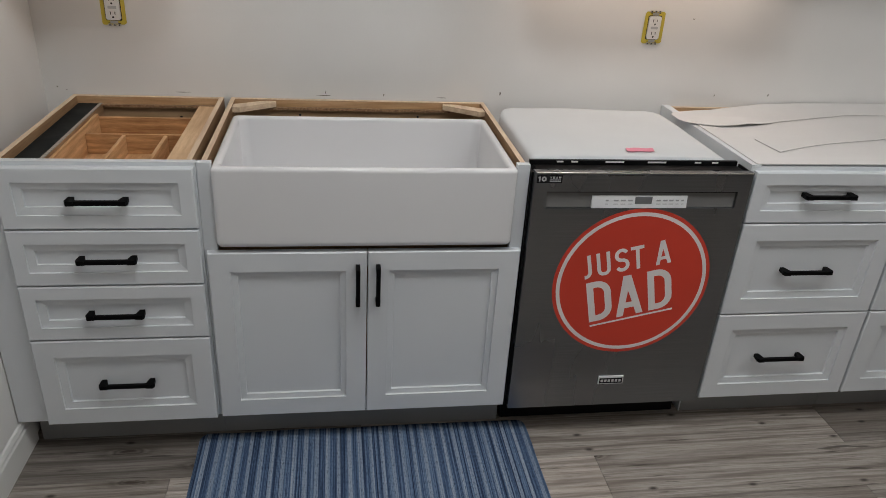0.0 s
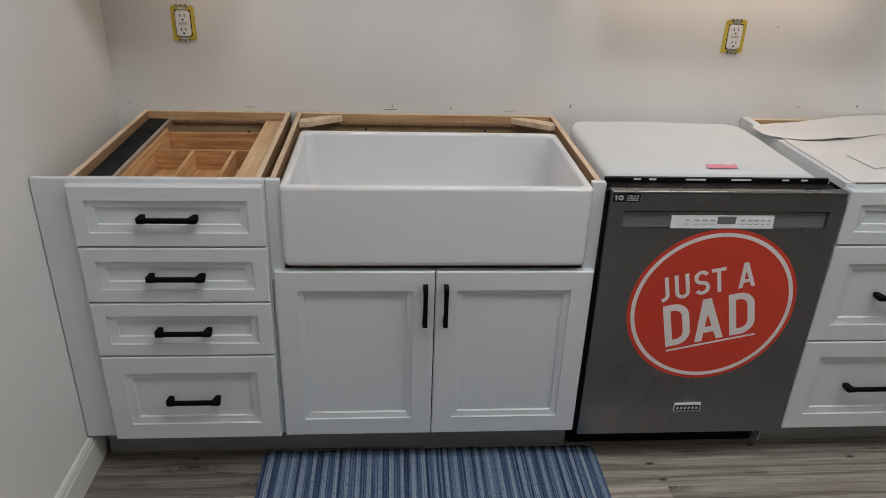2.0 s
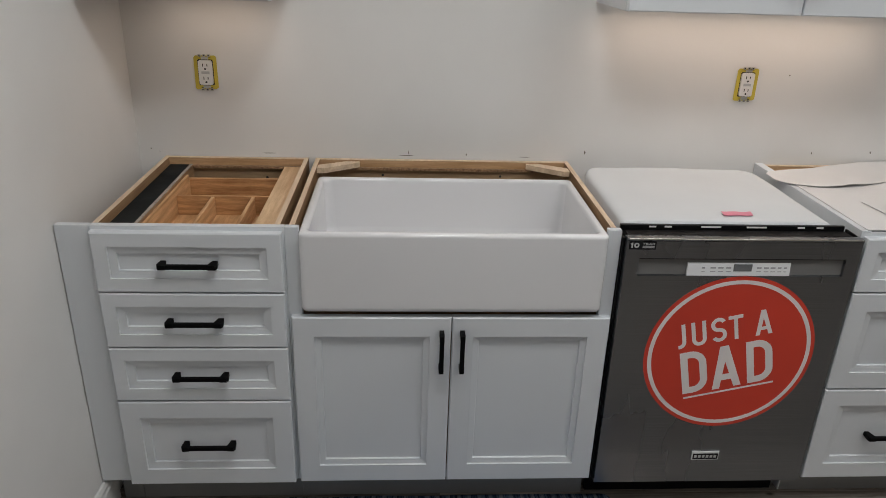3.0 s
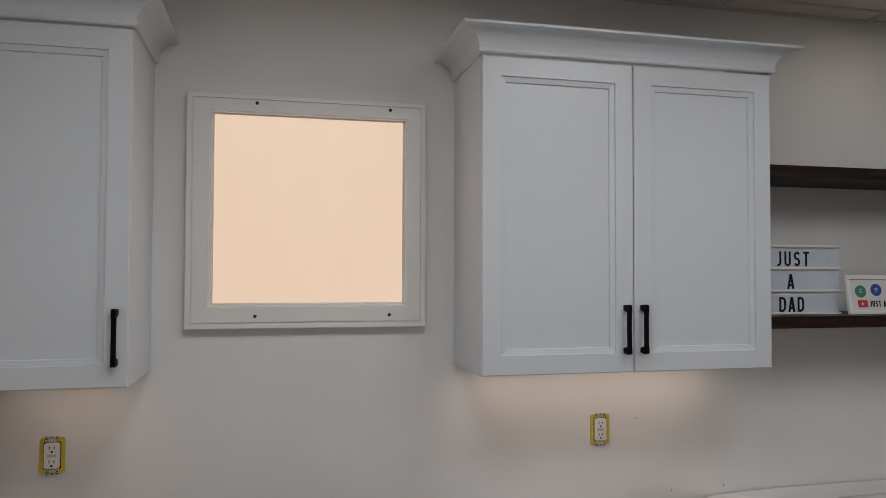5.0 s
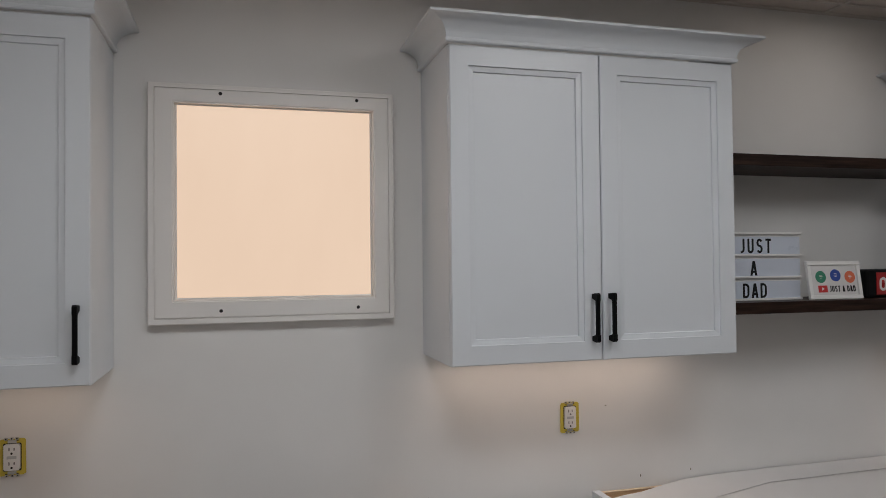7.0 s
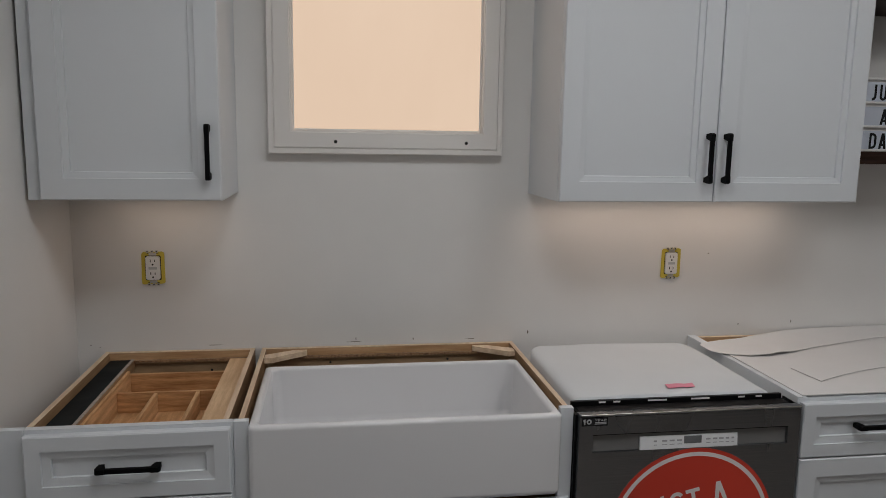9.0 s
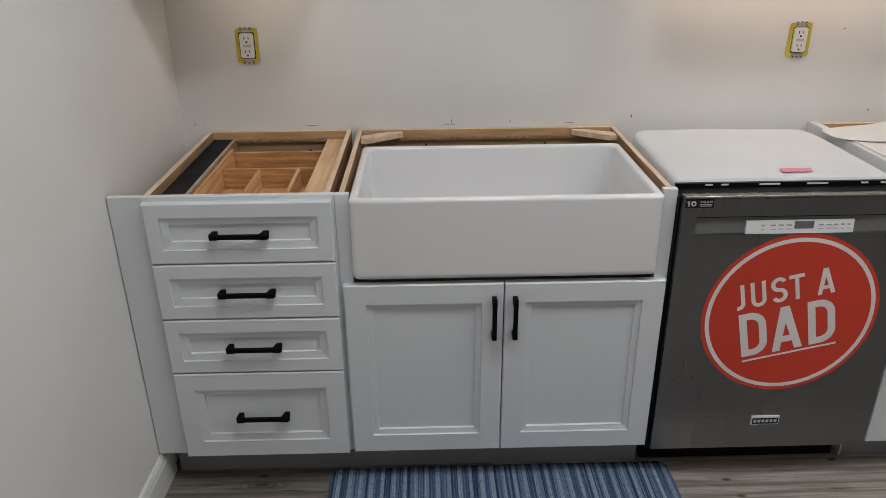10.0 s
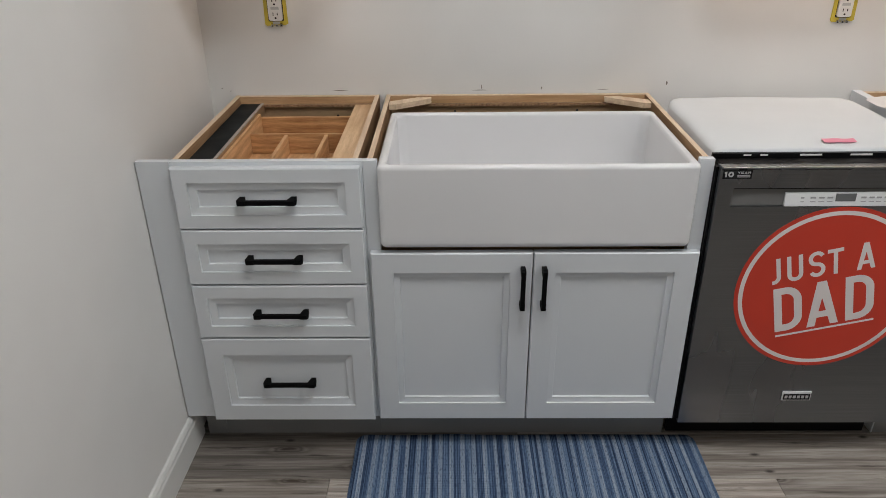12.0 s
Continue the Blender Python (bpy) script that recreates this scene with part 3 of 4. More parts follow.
for cx, sgn in ((0.024, 1), (W - 0.024, -1)):
    bm = bmesh.new()
    pts = [(cx, -0.105), (cx, -0.068), (cx + sgn * 0.085, -0.024), (cx + sgn * 0.125, -0.024), (cx + sgn * 0.125, -0.036), (cx + sgn * 0.022, -0.105)]
    prism(bm, pts, ZT - 0.020, ZT - 0.004, "z")
    part("corner_block", bm, PLY_EDGE, sbase, "angled plywood corner block")
for sx in (0.14, 0.222, 0.60, 0.70):
    part("screw_hole", disc(sx, 0.828 if sx in (0.222, 0.60) else 0.849, 0.0038, -0.0235 if sx in (0.222, 0.60) else -0.0200, 12), SCREW, sbase)


# apron sink
def sink_mesh():
    x0, x1, y0, y1, z0, z1, rim = 0.566, 1.324, -0.637, -0.178, 0.657, 0.871, 0.021
    bm = bmesh.new()

    def ring(ax0, ax1, ay0, ay1, z, r, n=6):
        out = []
        for cx, cy, s in ((ax1 - r, ay1 - r, 0), (ax0 + r, ay1 - r, 90), (ax0 + r, ay0 + r, 180), (ax1 - r, ay0 + r, 270)):
            for k in range(n + 1):
                a = radians(s + 90 * k / n)
                out.append(bm.verts.new((cx + r * math.cos(a), cy + r * math.sin(a), z)))
        return out

    def inset(d, z, r):
        return ring(x0 + d, x1 - d, y0 + d, y1 - d, z, r)
    e = 0.009
    rows = [inset(0.012, z0, 0.010), inset(0.004, z0 + 0.003, 0.014), inset(0.0, z0 + 0.012, 0.015), inset(0.0, z0 + 0.016, 0.015), inset(0, z1 - e - 0.003, 0.015), inset(0, z1 - e, 0.015)]
    for a in (30, 60, 90):
        rows.append(inset(e * (1 - math.cos(radians(a))), z1 - e + e * math.sin(radians(a)), 0.015))
    rows += [inset(rim - 0.006, z1, 0.018), inset(rim - 0.002, z1 - 0.002, 0.022), inset(rim, z1 - 0.007, 0.026), inset(rim + 0.0002, z1 - 0.012, 0.026), inset(rim + 0.0038, z0 + 0.066, 0.030), inset(rim + 0.004, z0 + 0.06, 0.030),
             inset(rim + 0.012, z0 + 0.035, 0.036), inset(rim + 0.030, z0 + 0.024, 0.04), inset(rim + 0.036, z0 + 0.024, 0.04)]
    n = len(rows[0])
    for a, b in zip(rows, rows[1:]):
        for i in range(n):
            bm.faces.new((a[i], a[(i + 1) % n], b[(i + 1) % n], b[i]))
    bm.faces.new(rows[0][::-1])
    bm.faces.new(rows[-1])
    return bm


sink = thing("apron_sink", (0, 0, 0), "white glazed fireclay apron-front sink set in the sink cabinet", "sink")
part("basin", sink_mesh(), FIRECLAY, sink, "", None, True)
bm = bmesh.new()
prism(bm, [(0.945 + math.cos(2 * math.pi * i / 32) * 0.045, -0.41 + math.sin(2 * math.pi * i / 32) * 0.045) for i in range(32)], 0.6812, 0.6826, "z")
part("drain", bm, CHROME, sink, "round steel drain")


# right-hand drawer units
def drawer_unit(x0, x1):
    t = thing("drawer_cabinet", (x0, 0, 0), "white three-drawer base cabinet covered by loose paper", "cabinet", "base cabinets")
    w = x1 - x0
    carcass(t, x0, x1, 0.001, 0.001)
    part("face_frame", boxes((0.0, w, FACE, -0.591, ZT - 0.018, ZT, 0.0006), (0, 0.03, FACE, -0.591, KICK_Z, ZT - 0.0185), (w - 0.03, w, FACE, -0.591, KICK_Z, ZT - 0.0185)), CABINET, t)
    for z0, z1 in ((0.7170, 0.866), (0.4215, 0.7130), (0.115, 0.4175)):
        drawer(t, 0.004, w - 0.004, z0, z1, FACE, PULL_LONG, -0.012, 0.008 if z0 > 0.7 else -0.002)
    return t


R0 = 1.978
unit = drawer_unit(R0, 2.469)
bm = bmesh.new()
prism(bm, [(-0.609, KICK_Z), (-0.547, KICK_Z), (-0.547, 0.0), (-0.004, 0.0), (-0.004, ZT + 0.004), (-0.609, ZT + 0.004)], -0.004, 0.0, "x")
part("end_panel", bm, CABINET, unit, "white end panel")
part("top_strip", boxes((0.0, 0.022, -0.609, -0.004, ZT + 0.0005, ZT + 0.004)), CABINET, unit)
drawer_unit(2.470, 2.961)
drawer_unit(2.962, 3.453)


# ---- dishwasher ----
X0, X1, YF = 1.368, 1.969, -0.635
dw = thing("dishwasher", ((X0 + X1) / 2, 0, 0), "built-in stainless steel dishwasher with a white insulated top", "dishwasher")
CX = (X0 + X1) / 2
HW = (X1 - X0) / 2


def dish_door():
    """Front skin with the pocket let into it, in the thing's frame."""
    bm = bmesh.new()
    pz0, pz1, px0, px1 = 0.764, 0.812, 1.404 - CX, 1.936 - CX
    box(bm, -HW, HW, YF, YF + 0.028, 0.112, pz0)
    box(bm, -HW, px0, YF, YF + 0.028, pz0, pz1)
    box(bm, px1, HW, YF, YF + 0.028, pz0, pz1)
    box(bm, -HW, HW, YF, YF + 0.028, pz1, 0.8575)
    prism(bm, [(YF, 0.858), (YF + 0.028, 0.858), (YF + 0.028, 0.863), (YF + 0.012, 0.8665), (YF - 0.001, 0.8665), (YF - 0.0025, 0.861)], -HW, HW, "x")
    return bm


dd = part("door", dish_door(), STEEL, dw, "brushed stainless steel door")
# extra pale metal strip draws the highlight along the door lip
part("edge_highlight", boxes((-HW + 0.003, HW - 0.003, YF - 0.0042, YF - 0.0026, 0.8635, 0.8665, 0.0004)), ZINC, dd, "bright strip added for the highlight on the door's top edge")
part("pocket", boxes((1.4045 - CX, 1.9355 - CX, YF + 0.009, YF + 0.027, 0.7645, 0.8115)), POCKET, dd, "recessed grey pocket handle")
# black strip stands in for the shade line under the pocket's top
part("pocket_shade_line", boxes((1.4045 - CX, 1.9355 - CX, YF + 0.001, YF + 0.0085, 0.8098, 0.8115)), PLASTIC_BLACK, dd)
bm = bmesh.new()
prism(bm, [(YF + 0.001, 0.7650), (YF + 0.0085, 0.7650), (YF + 0.0085, 0.7985), (YF + 0.005, 0.7985)], 1.531 - CX, 1.797 - CX, "x")
cp = part("control_panel", bm, PANEL_WHITE, dd, "white control panel with small keys")


def on_slope(z):
    return YF + 0.001 + (z - 0.765) / 0.0335 * 0.004


for bx, bw in [(1.572, .008), (1.597, .013), (1.617, .013), (1.637, .013), (1.716, .012), (1.735, .012), (1.752, .012), (1.769, .009), (1.784, .007)]:
    part("key_mark", boxes((bx - bw / 2 - CX, bx + bw / 2 - CX, on_slope(0.786) - 0.0008, on_slope(0.786) + 0.003, 0.7840, 0.7882)), GREY_INK, cp)
    part("key_mark", boxes((bx - bw / 2 - CX, bx + bw / 2 - CX, on_slope(0.776) - 0.0006, on_slope(0.776) + 0.003, 0.7755, 0.7772)), GREY_INK, cp)
part("display", boxes((1.650 - CX, 1.697 - CX, on_slope(0.777) - 0.0008, on_slope(0.795) + 0.002, 0.777, 0.796)), DISPLAY, cp, "dark display")
part("door_inner", boxes((-HW + 0.006, HW - 0.008, YF + 0.0285, YF + 0.072, 0.118, 0.862, 0.005)), PLASTIC_BLACK, dw, "black door edge")
part("tub_front", boxes((-HW + 0.002, HW - 0.010, -0.562, -0.552, 0.850, 0.8730, 0.0008)), PLASTIC_BLACK, dw, "black metal mounting strip")
for mx in (-0.225, -0.185, -0.09, 0.03, 0.165, 0.215):
    wide = 0.052 if mx in (-0.09, 0.03) else 0.018
    part("bracket", boxes((mx, mx + wide, -0.5632, -0.5622, 0.8667, 0.8708)), WHITE_PLASTIC, dw, "bright slot showing the white insulation")
part("side_gasket", boxes((-HW - 0.0065, -HW - 0.0005, -0.62, -0.55, 0.115, 0.86)), PLASTIC_BLACK, dw)
part("side_gasket", boxes((HW + 0.0005, HW + 0.0045, -0.612, -0.55, 0.115, 0.862)), PLASTIC_BLACK, dw)
part("tub", boxes((-HW + 0.012, HW - 0.018, -0.550, -0.03, 0.12, 0.80, 0.01)), DARK_PANEL, dw)
part("toe_panel", boxes((-HW + 0.004, HW - 0.02, -0.545, -0.53, 0.005, 0.117)), PLASTIC_BLACK, dw, "black toe panel")


def blanket():
    x0, x1, y0, y1, z0, z1 = -HW + 0.007, HW - 0.034, -0.551, -0.062, 0.70, 0.879
    bm = bmesh.new()
    nx, ny = 44, 40
    grid = []
    for j in range(ny + 1):
        row = []
        for i in range(nx + 1):
            u, v = i / nx, j / ny
            x, y = x0 + (x1 - x0) * u, y0 + (y1 - y0) * v
            r = 0.10
            dx, dy = max(0, r - (x - x0), r - (x1 - x)), max(0, r - (y1 - y))
            if v > 0.8 and dx > 0 and dy > 0 and math.hypot(dx, dy) > r:
                k = r / math.hypot(dx, dy)
                x = x0 + r - dx * k if x < 0 else x1 - r + dx * k
                y = y1 - r + dy * k
            edge = min(u, 1 - u, 1 - v) * 0.55
            sag = 0.010 * max(0, 1 - edge / 0.022) ** 2
            row.append(bm.verts.new((x, y, z1 - sag + 0.004 * (noise.noise((x * 5, y * 5, 2.0)))) ))
        grid.append(row)
    for j in range(ny):
        for i in range(nx):
            bm.faces.new((grid[j][i], grid[j][i + 1], grid[j + 1][i + 1], grid[j + 1][i]))
    border = grid[0] + [r[-1] for r in grid[1:]] + grid[-1][-2::-1] + [r[0] for r in grid[-2:0:-1]]
    low = [bm.verts.new((v.co.x, v.co.y, z0)) for v in border]
    for i in range(len(border)):
        j = (i + 1) % len(border)
        bm.faces.new((border[j], border[i], low[i], low[j]))
    return bm


part("insulation_blanket", blanket(), BLANKET, dw, "white insulation blanket", None, True)
# sticker with raised print, turned a little
SX, SZ, SR, TURN = 1.683, 0.535, 0.229, 12.5
st = part("round_sticker", disc(SX - CX, SZ, SR, YF - 0.0010, 72, 0, 0.0009), RED, dd, "round red vinyl sticker with white ring")
part("ring", disc(SX - CX, SZ, SR * 0.955, YF - 0.0014, 72, SR * 0.908, 0.0004), WHITE_INK, st)
for ch, u0, u1, v0, v1, heavy in (("J", -0.002, 0.0185, 0.159, 0.2315, 0.142), ("U", 0.0340, 0.0725, 0.159, 0.2315, 0.142), ("S", 0.0855, 0.1260, 0.159, 0.2315, 0.142), ("T", 0.1315, 0.1700, 0.158, 0.2295, 0.142),
                                 ("A", 0.2010, 0.2455, 0.156, 0.2305, 0.132), ("D", -0.001, 0.0682, 0.0145, 0.1450, 0.150), ("A", 0.0790, 0.1575, 0.0115, 0.1430, 0.140), ("D", 0.1752, 0.2450, 0.0110, 0.1415, 0.150)):
    c, s = math.cos(radians(TURN)), math.sin(radians(TURN))
    letters(st, WHITE_INK, ch, u1 - u0, v1 - v0, YF - 0.0014, 1.582 - CX + u0 * c - v0 * s, 0.3965 + u0 * s + v0 * c, heavy, TURN, 0.0004)
bm = bmesh.new()
c, s = math.cos(radians(TURN)), math.sin(radians(TURN))
ux, uz = 1.582 - CX, 0.3950
prism(bm, [(ux, uz), (ux + 0.246 * c, uz + 0.246 * s), (ux + 0.246 * c - 0.0055 * s, uz + 0.246 * s + 0.0055 * c), (ux - 0.0055 * s, uz + 0.0055 * c)], YF - 0.0014, YF - 0.001)
part("underline", bm, WHITE_INK, st)
tl = part("warranty_label", boxes((1.373 - CX, 1.441 - CX, YF - 0.0009, YF - 0.0001, 0.836, 0.8575)), BLACK_INK, dd, "small black label")
letters(tl, PALE_INK, "10", 0.0215, 0.0135, YF - 0.0013, 1.377 - CX, 0.8405, 0.27, 0, 0.0004, 0.12)
letters(tl, PALE_INK, "YEAR", 0.030, 0.0055, YF - 0.0013, 1.407 - CX, 0.8485, 0.2, 0, 0.0004)
for bz in (0.8400, 0.8438):
    part("print_bar", boxes((1.407 - CX, 1.437 - CX, YF - 0.0012, YF - 0.0009, bz, bz + 0.0022)), GREY_INK, tl)
# plain white on the chrome rim replaces the bright reflection
pl = part("maker_plate", boxes((1.637 - CX, 1.715 - CX, YF - 0.004, YF - 0.0001, 0.191, 0.2205, 0.0012)), PANEL_WHITE, dd, "small maker plate, its chrome rim's reflection painted white")
part("plate_face", boxes((1.640 - CX, 1.712 - CX, YF - 0.0046, YF - 0.0041, 0.1945, 0.2135)), BLACK_INK, pl)
for i in range(6):
    part("print_bar", boxes((1.644 - CX + i * 0.0112, 1.6515 - CX + i * 0.0112, YF - 0.0050, YF - 0.0046, 0.1995, 0.2085)), PALE_INK, pl)

bm = slab([[(1.656 + 0.080 * i / 8 + 0.005 * (1 - j / 2), -0.484 - 0.029 * j / 2 - 0.002 * math.sin(i * 1.3), 0.8832 + 0.0004 * math.sin(i * 0.9 + j)) for i in range(9)] for j in range(3)], 0.0008)
solid("tape_strip", bm, PINK, "short strip of pink masking tape on the dishwasher top", "tape")


# ---- loose paper on the right units ----
def sheet(name, edge, label, lift, thick=0.0022, n=40, k=14):
    """A sheet between two outlines: edge(u) gives the front and back point at u in 0..1, lift(x, y) its height."""
    rows = []
    for i in range(n + 1):
        (ax, ay), (bx, by) = edge(i / n)
        pts = [(ax + (bx - ax) * j / k, ay + (by - ay) * j / k) for j in range(k + 1)]
        rows.append([(x, y, lift(x, y)) for x, y in pts])
    bm = slab(rows, thick)
    return solid(name, bm, PAPER, label, "paper", group="loose paper sheets")


PZ = ZT + 0.0070
def along(x, *stops):
    return float(np.interp(x, [a for a, b in stops], [b for a, b in stops]))


sheet("paper_sheet", lambda u: ((1.990 + 1.453 * u, -0.606), (1.990 + 1.453 * u, along(u, (0.0, -0.12), (0.16, -0.12), (0.28, -0.02), (1.0, -0.02)))), "large white paper sheet laid over the base cabinets",
      lambda x, y: PZ + 0.0008 * noise.noise((x * 4, y * 4, 0)))
sheet("paper_sheet", lambda u: ((2.108 + 1.335 * u, -0.517 + 0.155 * math.sin(min(1, u / 0.45) * math.pi / 2) + 0.006 * math.sin(17 * u)), (2.096 + 1.347 * u, -0.40 + 0.2 * u)), "torn white paper strip lying on a larger sheet",
      lambda x, y: PZ + 0.0034 + 0.0012 * noise.noise((x * 6, y * 6, 3)), 0.0012)


def back_sheet(u):
    """The loose sheet by the wall: a tongue at its end, a bellied front edge, and its back edge reaching the wall further on."""
    x = 1.946 + 1.50 * u
    front = along(x, (1.946, -0.205), (1.965, -0.236), (2.04, -0.272), (2.11, -0.276), (2.20, -0.250), (2.30, -0.205), (2.60, -0.115), (3.45, -0.09))
    back = along(x, (1.946, -0.140), (1.965, -0.116), (2.04, -0.093), (2.12, -0.077), (2.25, -0.026), (2.32, -0.007), (3.45, -0.006))
    return (x, front), (x, back)


def back_lift(x, y):
    belly = max(0, 1 - abs(x - 2.14) / 0.16) ** 1.5 * max(0, min(1, (-y - 0.16) / 0.10))
    up_wall = along(x, (2.27, 0.0), (2.38, 0.007), (2.47, 0.011), (2.70, 0.015), (3.45, 0.014)) * max(0, 1 + y / 0.10) ** 1.6
    return PZ + 0.0032 + 0.009 * belly + up_wall + 0.001 * noise.noise((x * 3, y * 5, 7))


sheet("paper_sheet", back_sheet, "curled white paper sheet lying along the wall", back_lift, 0.0009, 90, 24)


# ---- wall cabinets ----
UZ0, UZ1, UD = 1.368, 2.272, -0.305


def crown(t, x0, x1, left, right, rise=0.0):
    """Cove crown with a bead, mitred round the open sides; x0..x1 is the cabinet's width in the thing's frame."""
    prof = [(0.0, 2.272), (0.0075, 2.2722), (0.0105, 2.2735), (0.012, 2.2765), (0.012, 2.2805), (0.0105, 2.2838), (0.008, 2.2852), (0.0085, 2.2875)]
    prof += [(0.0095 + 0.0545 * (1 - math.cos(radians(a))), 2.2875 + 0.046 * math.sin(radians(a))) for a in range(8, 91, 8)]
    prof += [(0.0665, 2.3340), (0.0685, 2.3352), (0.069, 2.342), (0.0, 2.342)]
    prof = [(o, z + rise) for o, z in prof]
    front = UD - 0.021
    bm = bmesh.new()
    loops = []
    stations = []
    if left:
        stations.append((lambda o: (x0 - o, -0.0008)))
    stations.append((lambda o: (x0 - (o if left else 0), front - o)))
    stations.append((lambda o: (x1 + (o if right else 0), front - o)))
    if right:
        stations.append((lambda o: (x1 + o, -0.0008)))
    for f in stations:
        loops.append([bm.verts.new((*f(o), z)) for o, z in prof])
    for a, b in zip(loops, loops[1:]):
        for i in range(len(prof)):
            j = (i + 1) % len(prof)
            bm.faces.new((a[i], a[j], b[j], b[i]))
    bm.faces.new(loops[0])
    bm.faces.new(loops[-1][::-1])
    part("crown_moulding", bm, CABINET, t, "white cove crown moulding")


def wall_unit(x0, x1, doors, label, left=True, right=True, filler=0.0, rise=0.0):
    """doors: rows of x0, x1, handle x in the room."""
    t = thing("wall_cabinet", (x0, 0, UZ0), label, "cabinet", "wall cabinets")
    t.location.z = 0
    w = x1 - x0
    for a, b in ((0, 0.016), (w - 0.016, w)):
        part("side_panel", boxes((a, b, UD, -0.0008, UZ0, UZ1 + rise, 0.0008)), CABINET, t)
    part("bottom_panel", boxes((0.0165, w - 0.0165, UD + 0.0195, -0.0008, UZ0 + 0.006, UZ0 + 0.020)), CABINET, t)
    part("top_panel", boxes((0.0165, w - 0.0165, UD, -0.0008, UZ1 - 0.016 + rise, UZ1 - 0.001 + rise)), CABINET, t)
    part("face_rail", boxes((0.0165, w - 0.0165, UD, UD + 0.019, UZ0 + 0.0005, UZ0 + 0.035)), CABINET, t)
    if filler:
        part("filler_strip", boxes((-filler + 0.0008, -0.0006, UD, UD + 0.018, UZ0, UZ1)), CABINET, t, "white filler strip against the wall")
    for a, b, hx in doors:
        door(t, a - x0, b - x0, UZ0 + 0.001, UZ1 - 0.004 + rise, UD - 0.0005, hx - x0, 1.4945, False, 0.056)
    crown(t, -filler + 0.001 if filler else 0.0, w, left, right, rise)
    return t


wall_unit(0.030, 0.479, [(0.036, 0.4785, 0.4495)], "white single-door wall cabinet with crown moulding beside the wall", False, True, 0.030)
wall_unit(1.390, 2.313, [(1.3915, 1.8510, 1.8235), (1.8540, 2.3115, 1.8770)], "white double-door wall cabinet with crown moulding and black handles")
wall_unit(3.287, 3.90, [(3.289, 3.8985, 3.86)], "white wall cabinet with crown moulding beyond the dark shelves", rise=0.032)
led_strip(0.14, 0.42, 0.62)
led_strip(1.42, 2.27)
led_strip(3.33, 3.86)

# dark shelves between the wall cabinets
for z0 in (1.481, 1.967):
    solid("wall_shelf", boxes((2.3145, 3.2855, -0.25, -0.0008, z0, z0 + 0.038, 0.0012)), WALNUT, "dark walnut shelf between two white wall cabinets", "shelf", group="walnut wall shelves")
SH = 1.519

# light box
lb = thing("letter_light_box", (2.563, -0.15, SH), "white letter light box, unlit, with black words", "light box")
part("case", boxes((-0.152, 0.152, 0.006, 0.045, 0, 0.233, 0.003)), WHITE_PLASTIC, lb)
for i, (wd, wx, ww) in enumerate((("JUST", -0.103, 0.132), ("A", -0.057, 0.028), ("DAD", -0.088, 0.096))):
    zr = 0.229 - 0.0765 * (i + 1)
    p = part("letter_panel", boxes((-0.147, 0.147, 0.002, 0.0055, zr + 0.004, zr + 0.066)), BOX_PANEL, lb, "pale letter panel")
    letters(p, BLACK_INK, wd, ww, 0.050, 0.0012, wx, zr + 0.009, 0.15, 0, 0.0007, 0.5 if len(wd) > 3 else 0.36)
for zr in (0.0, 0.0755, 0.151, 0.2258):
    part("rail", boxes((-0.152, 0.152, -0.004, 0.0055, zr, zr + 0.0072, 0.001)), WHITE_PLASTIC, lb)

# small picture frame, leaning back
pf = thing("photo_frame", (2.817, -0.195, SH), "small white tabletop frame holding a printed card", "picture frame")
pf.rotation_euler = (radians(-9), 0, radians(-3))
bm = boxes((-0.105, 0.108, -0.006, 0.006, 0, 0.014, 0.001), (-0.105, 0.108, -0.006, 0.006, 0.119, 0.133, 0.001), (-0.105, -0.091, -0.006, 0.006, 0.0145, 0.1185, 0.001), (0.094, 0.108, -0.006, 0.006, 0.0145, 0.1185, 0.001))
part("frame", bm, WHITE_PLASTIC, pf)
card = part("card", boxes((-0.0905, 0.0935, -0.001, 0.004, 0.0145, 0.1185)), PAPER, pf, "white card with coloured discs")
for dx, m, dz in ((-0.052, GREEN_INK, 0.078), (0.008, BLUE_INK, 0.083), (0.066, ORANGE_INK, 0.077)):
    part("print_disc", disc(dx, dz, 0.021, -0.0018, 28, 0, 0.0007), m, card)
    for k, wide in enumerate((0.005, 0.007, 0.004)):
        part("print_mark", boxes((dx - wide, dx + wide, -0.0022, -0.0018, dz + 0.0050 - 0.005 * k, dz + 0.0066 - 0.005 * k)), WHITE_INK, card)
part("print_mark", boxes((-0.067, -0.030, -0.0018, -0.0011, 0.024, 0.048, 0.0003)), RED_INK, card)
part("print_mark", prism(bmesh.new(), [(-0.053, 0.030), (-0.043, 0.036), (-0.053, 0.042)], -0.0022, -0.0017), WHITE_INK, card)
letters(card, BLACK_INK, "JUST A DAD", 0.107, 0.021, -0.0018, -0.024, 0.0255, 0.17, 0, 0.0007)
part("easel_leg", boxes((-0.02, 0.02, 0.0065, 0.009, 0.004, 0.09)), PLASTIC_BLACK, pf)

# lit-style sign, off
oa = thing("on_air_sign", (3.106, -0.19, SH), "black desk sign with a red face and white letters", "sign")
part("case", boxes((-0.152, 0.152, 0.0, 0.05, 0, 0.102, 0.010, 3)), PLASTIC_BLACK, oa)
fc = part("face", boxes((-0.109, 0.125, -0.0015, 0.002, 0.012, 0.090)), RED_SIGN, oa, "red sign face")
letters(fc, WHITE_INK, "ON AIR", 0.205, 0.048, -0.0023, -0.097, 0.025, 0.19, 0, 0.0008)


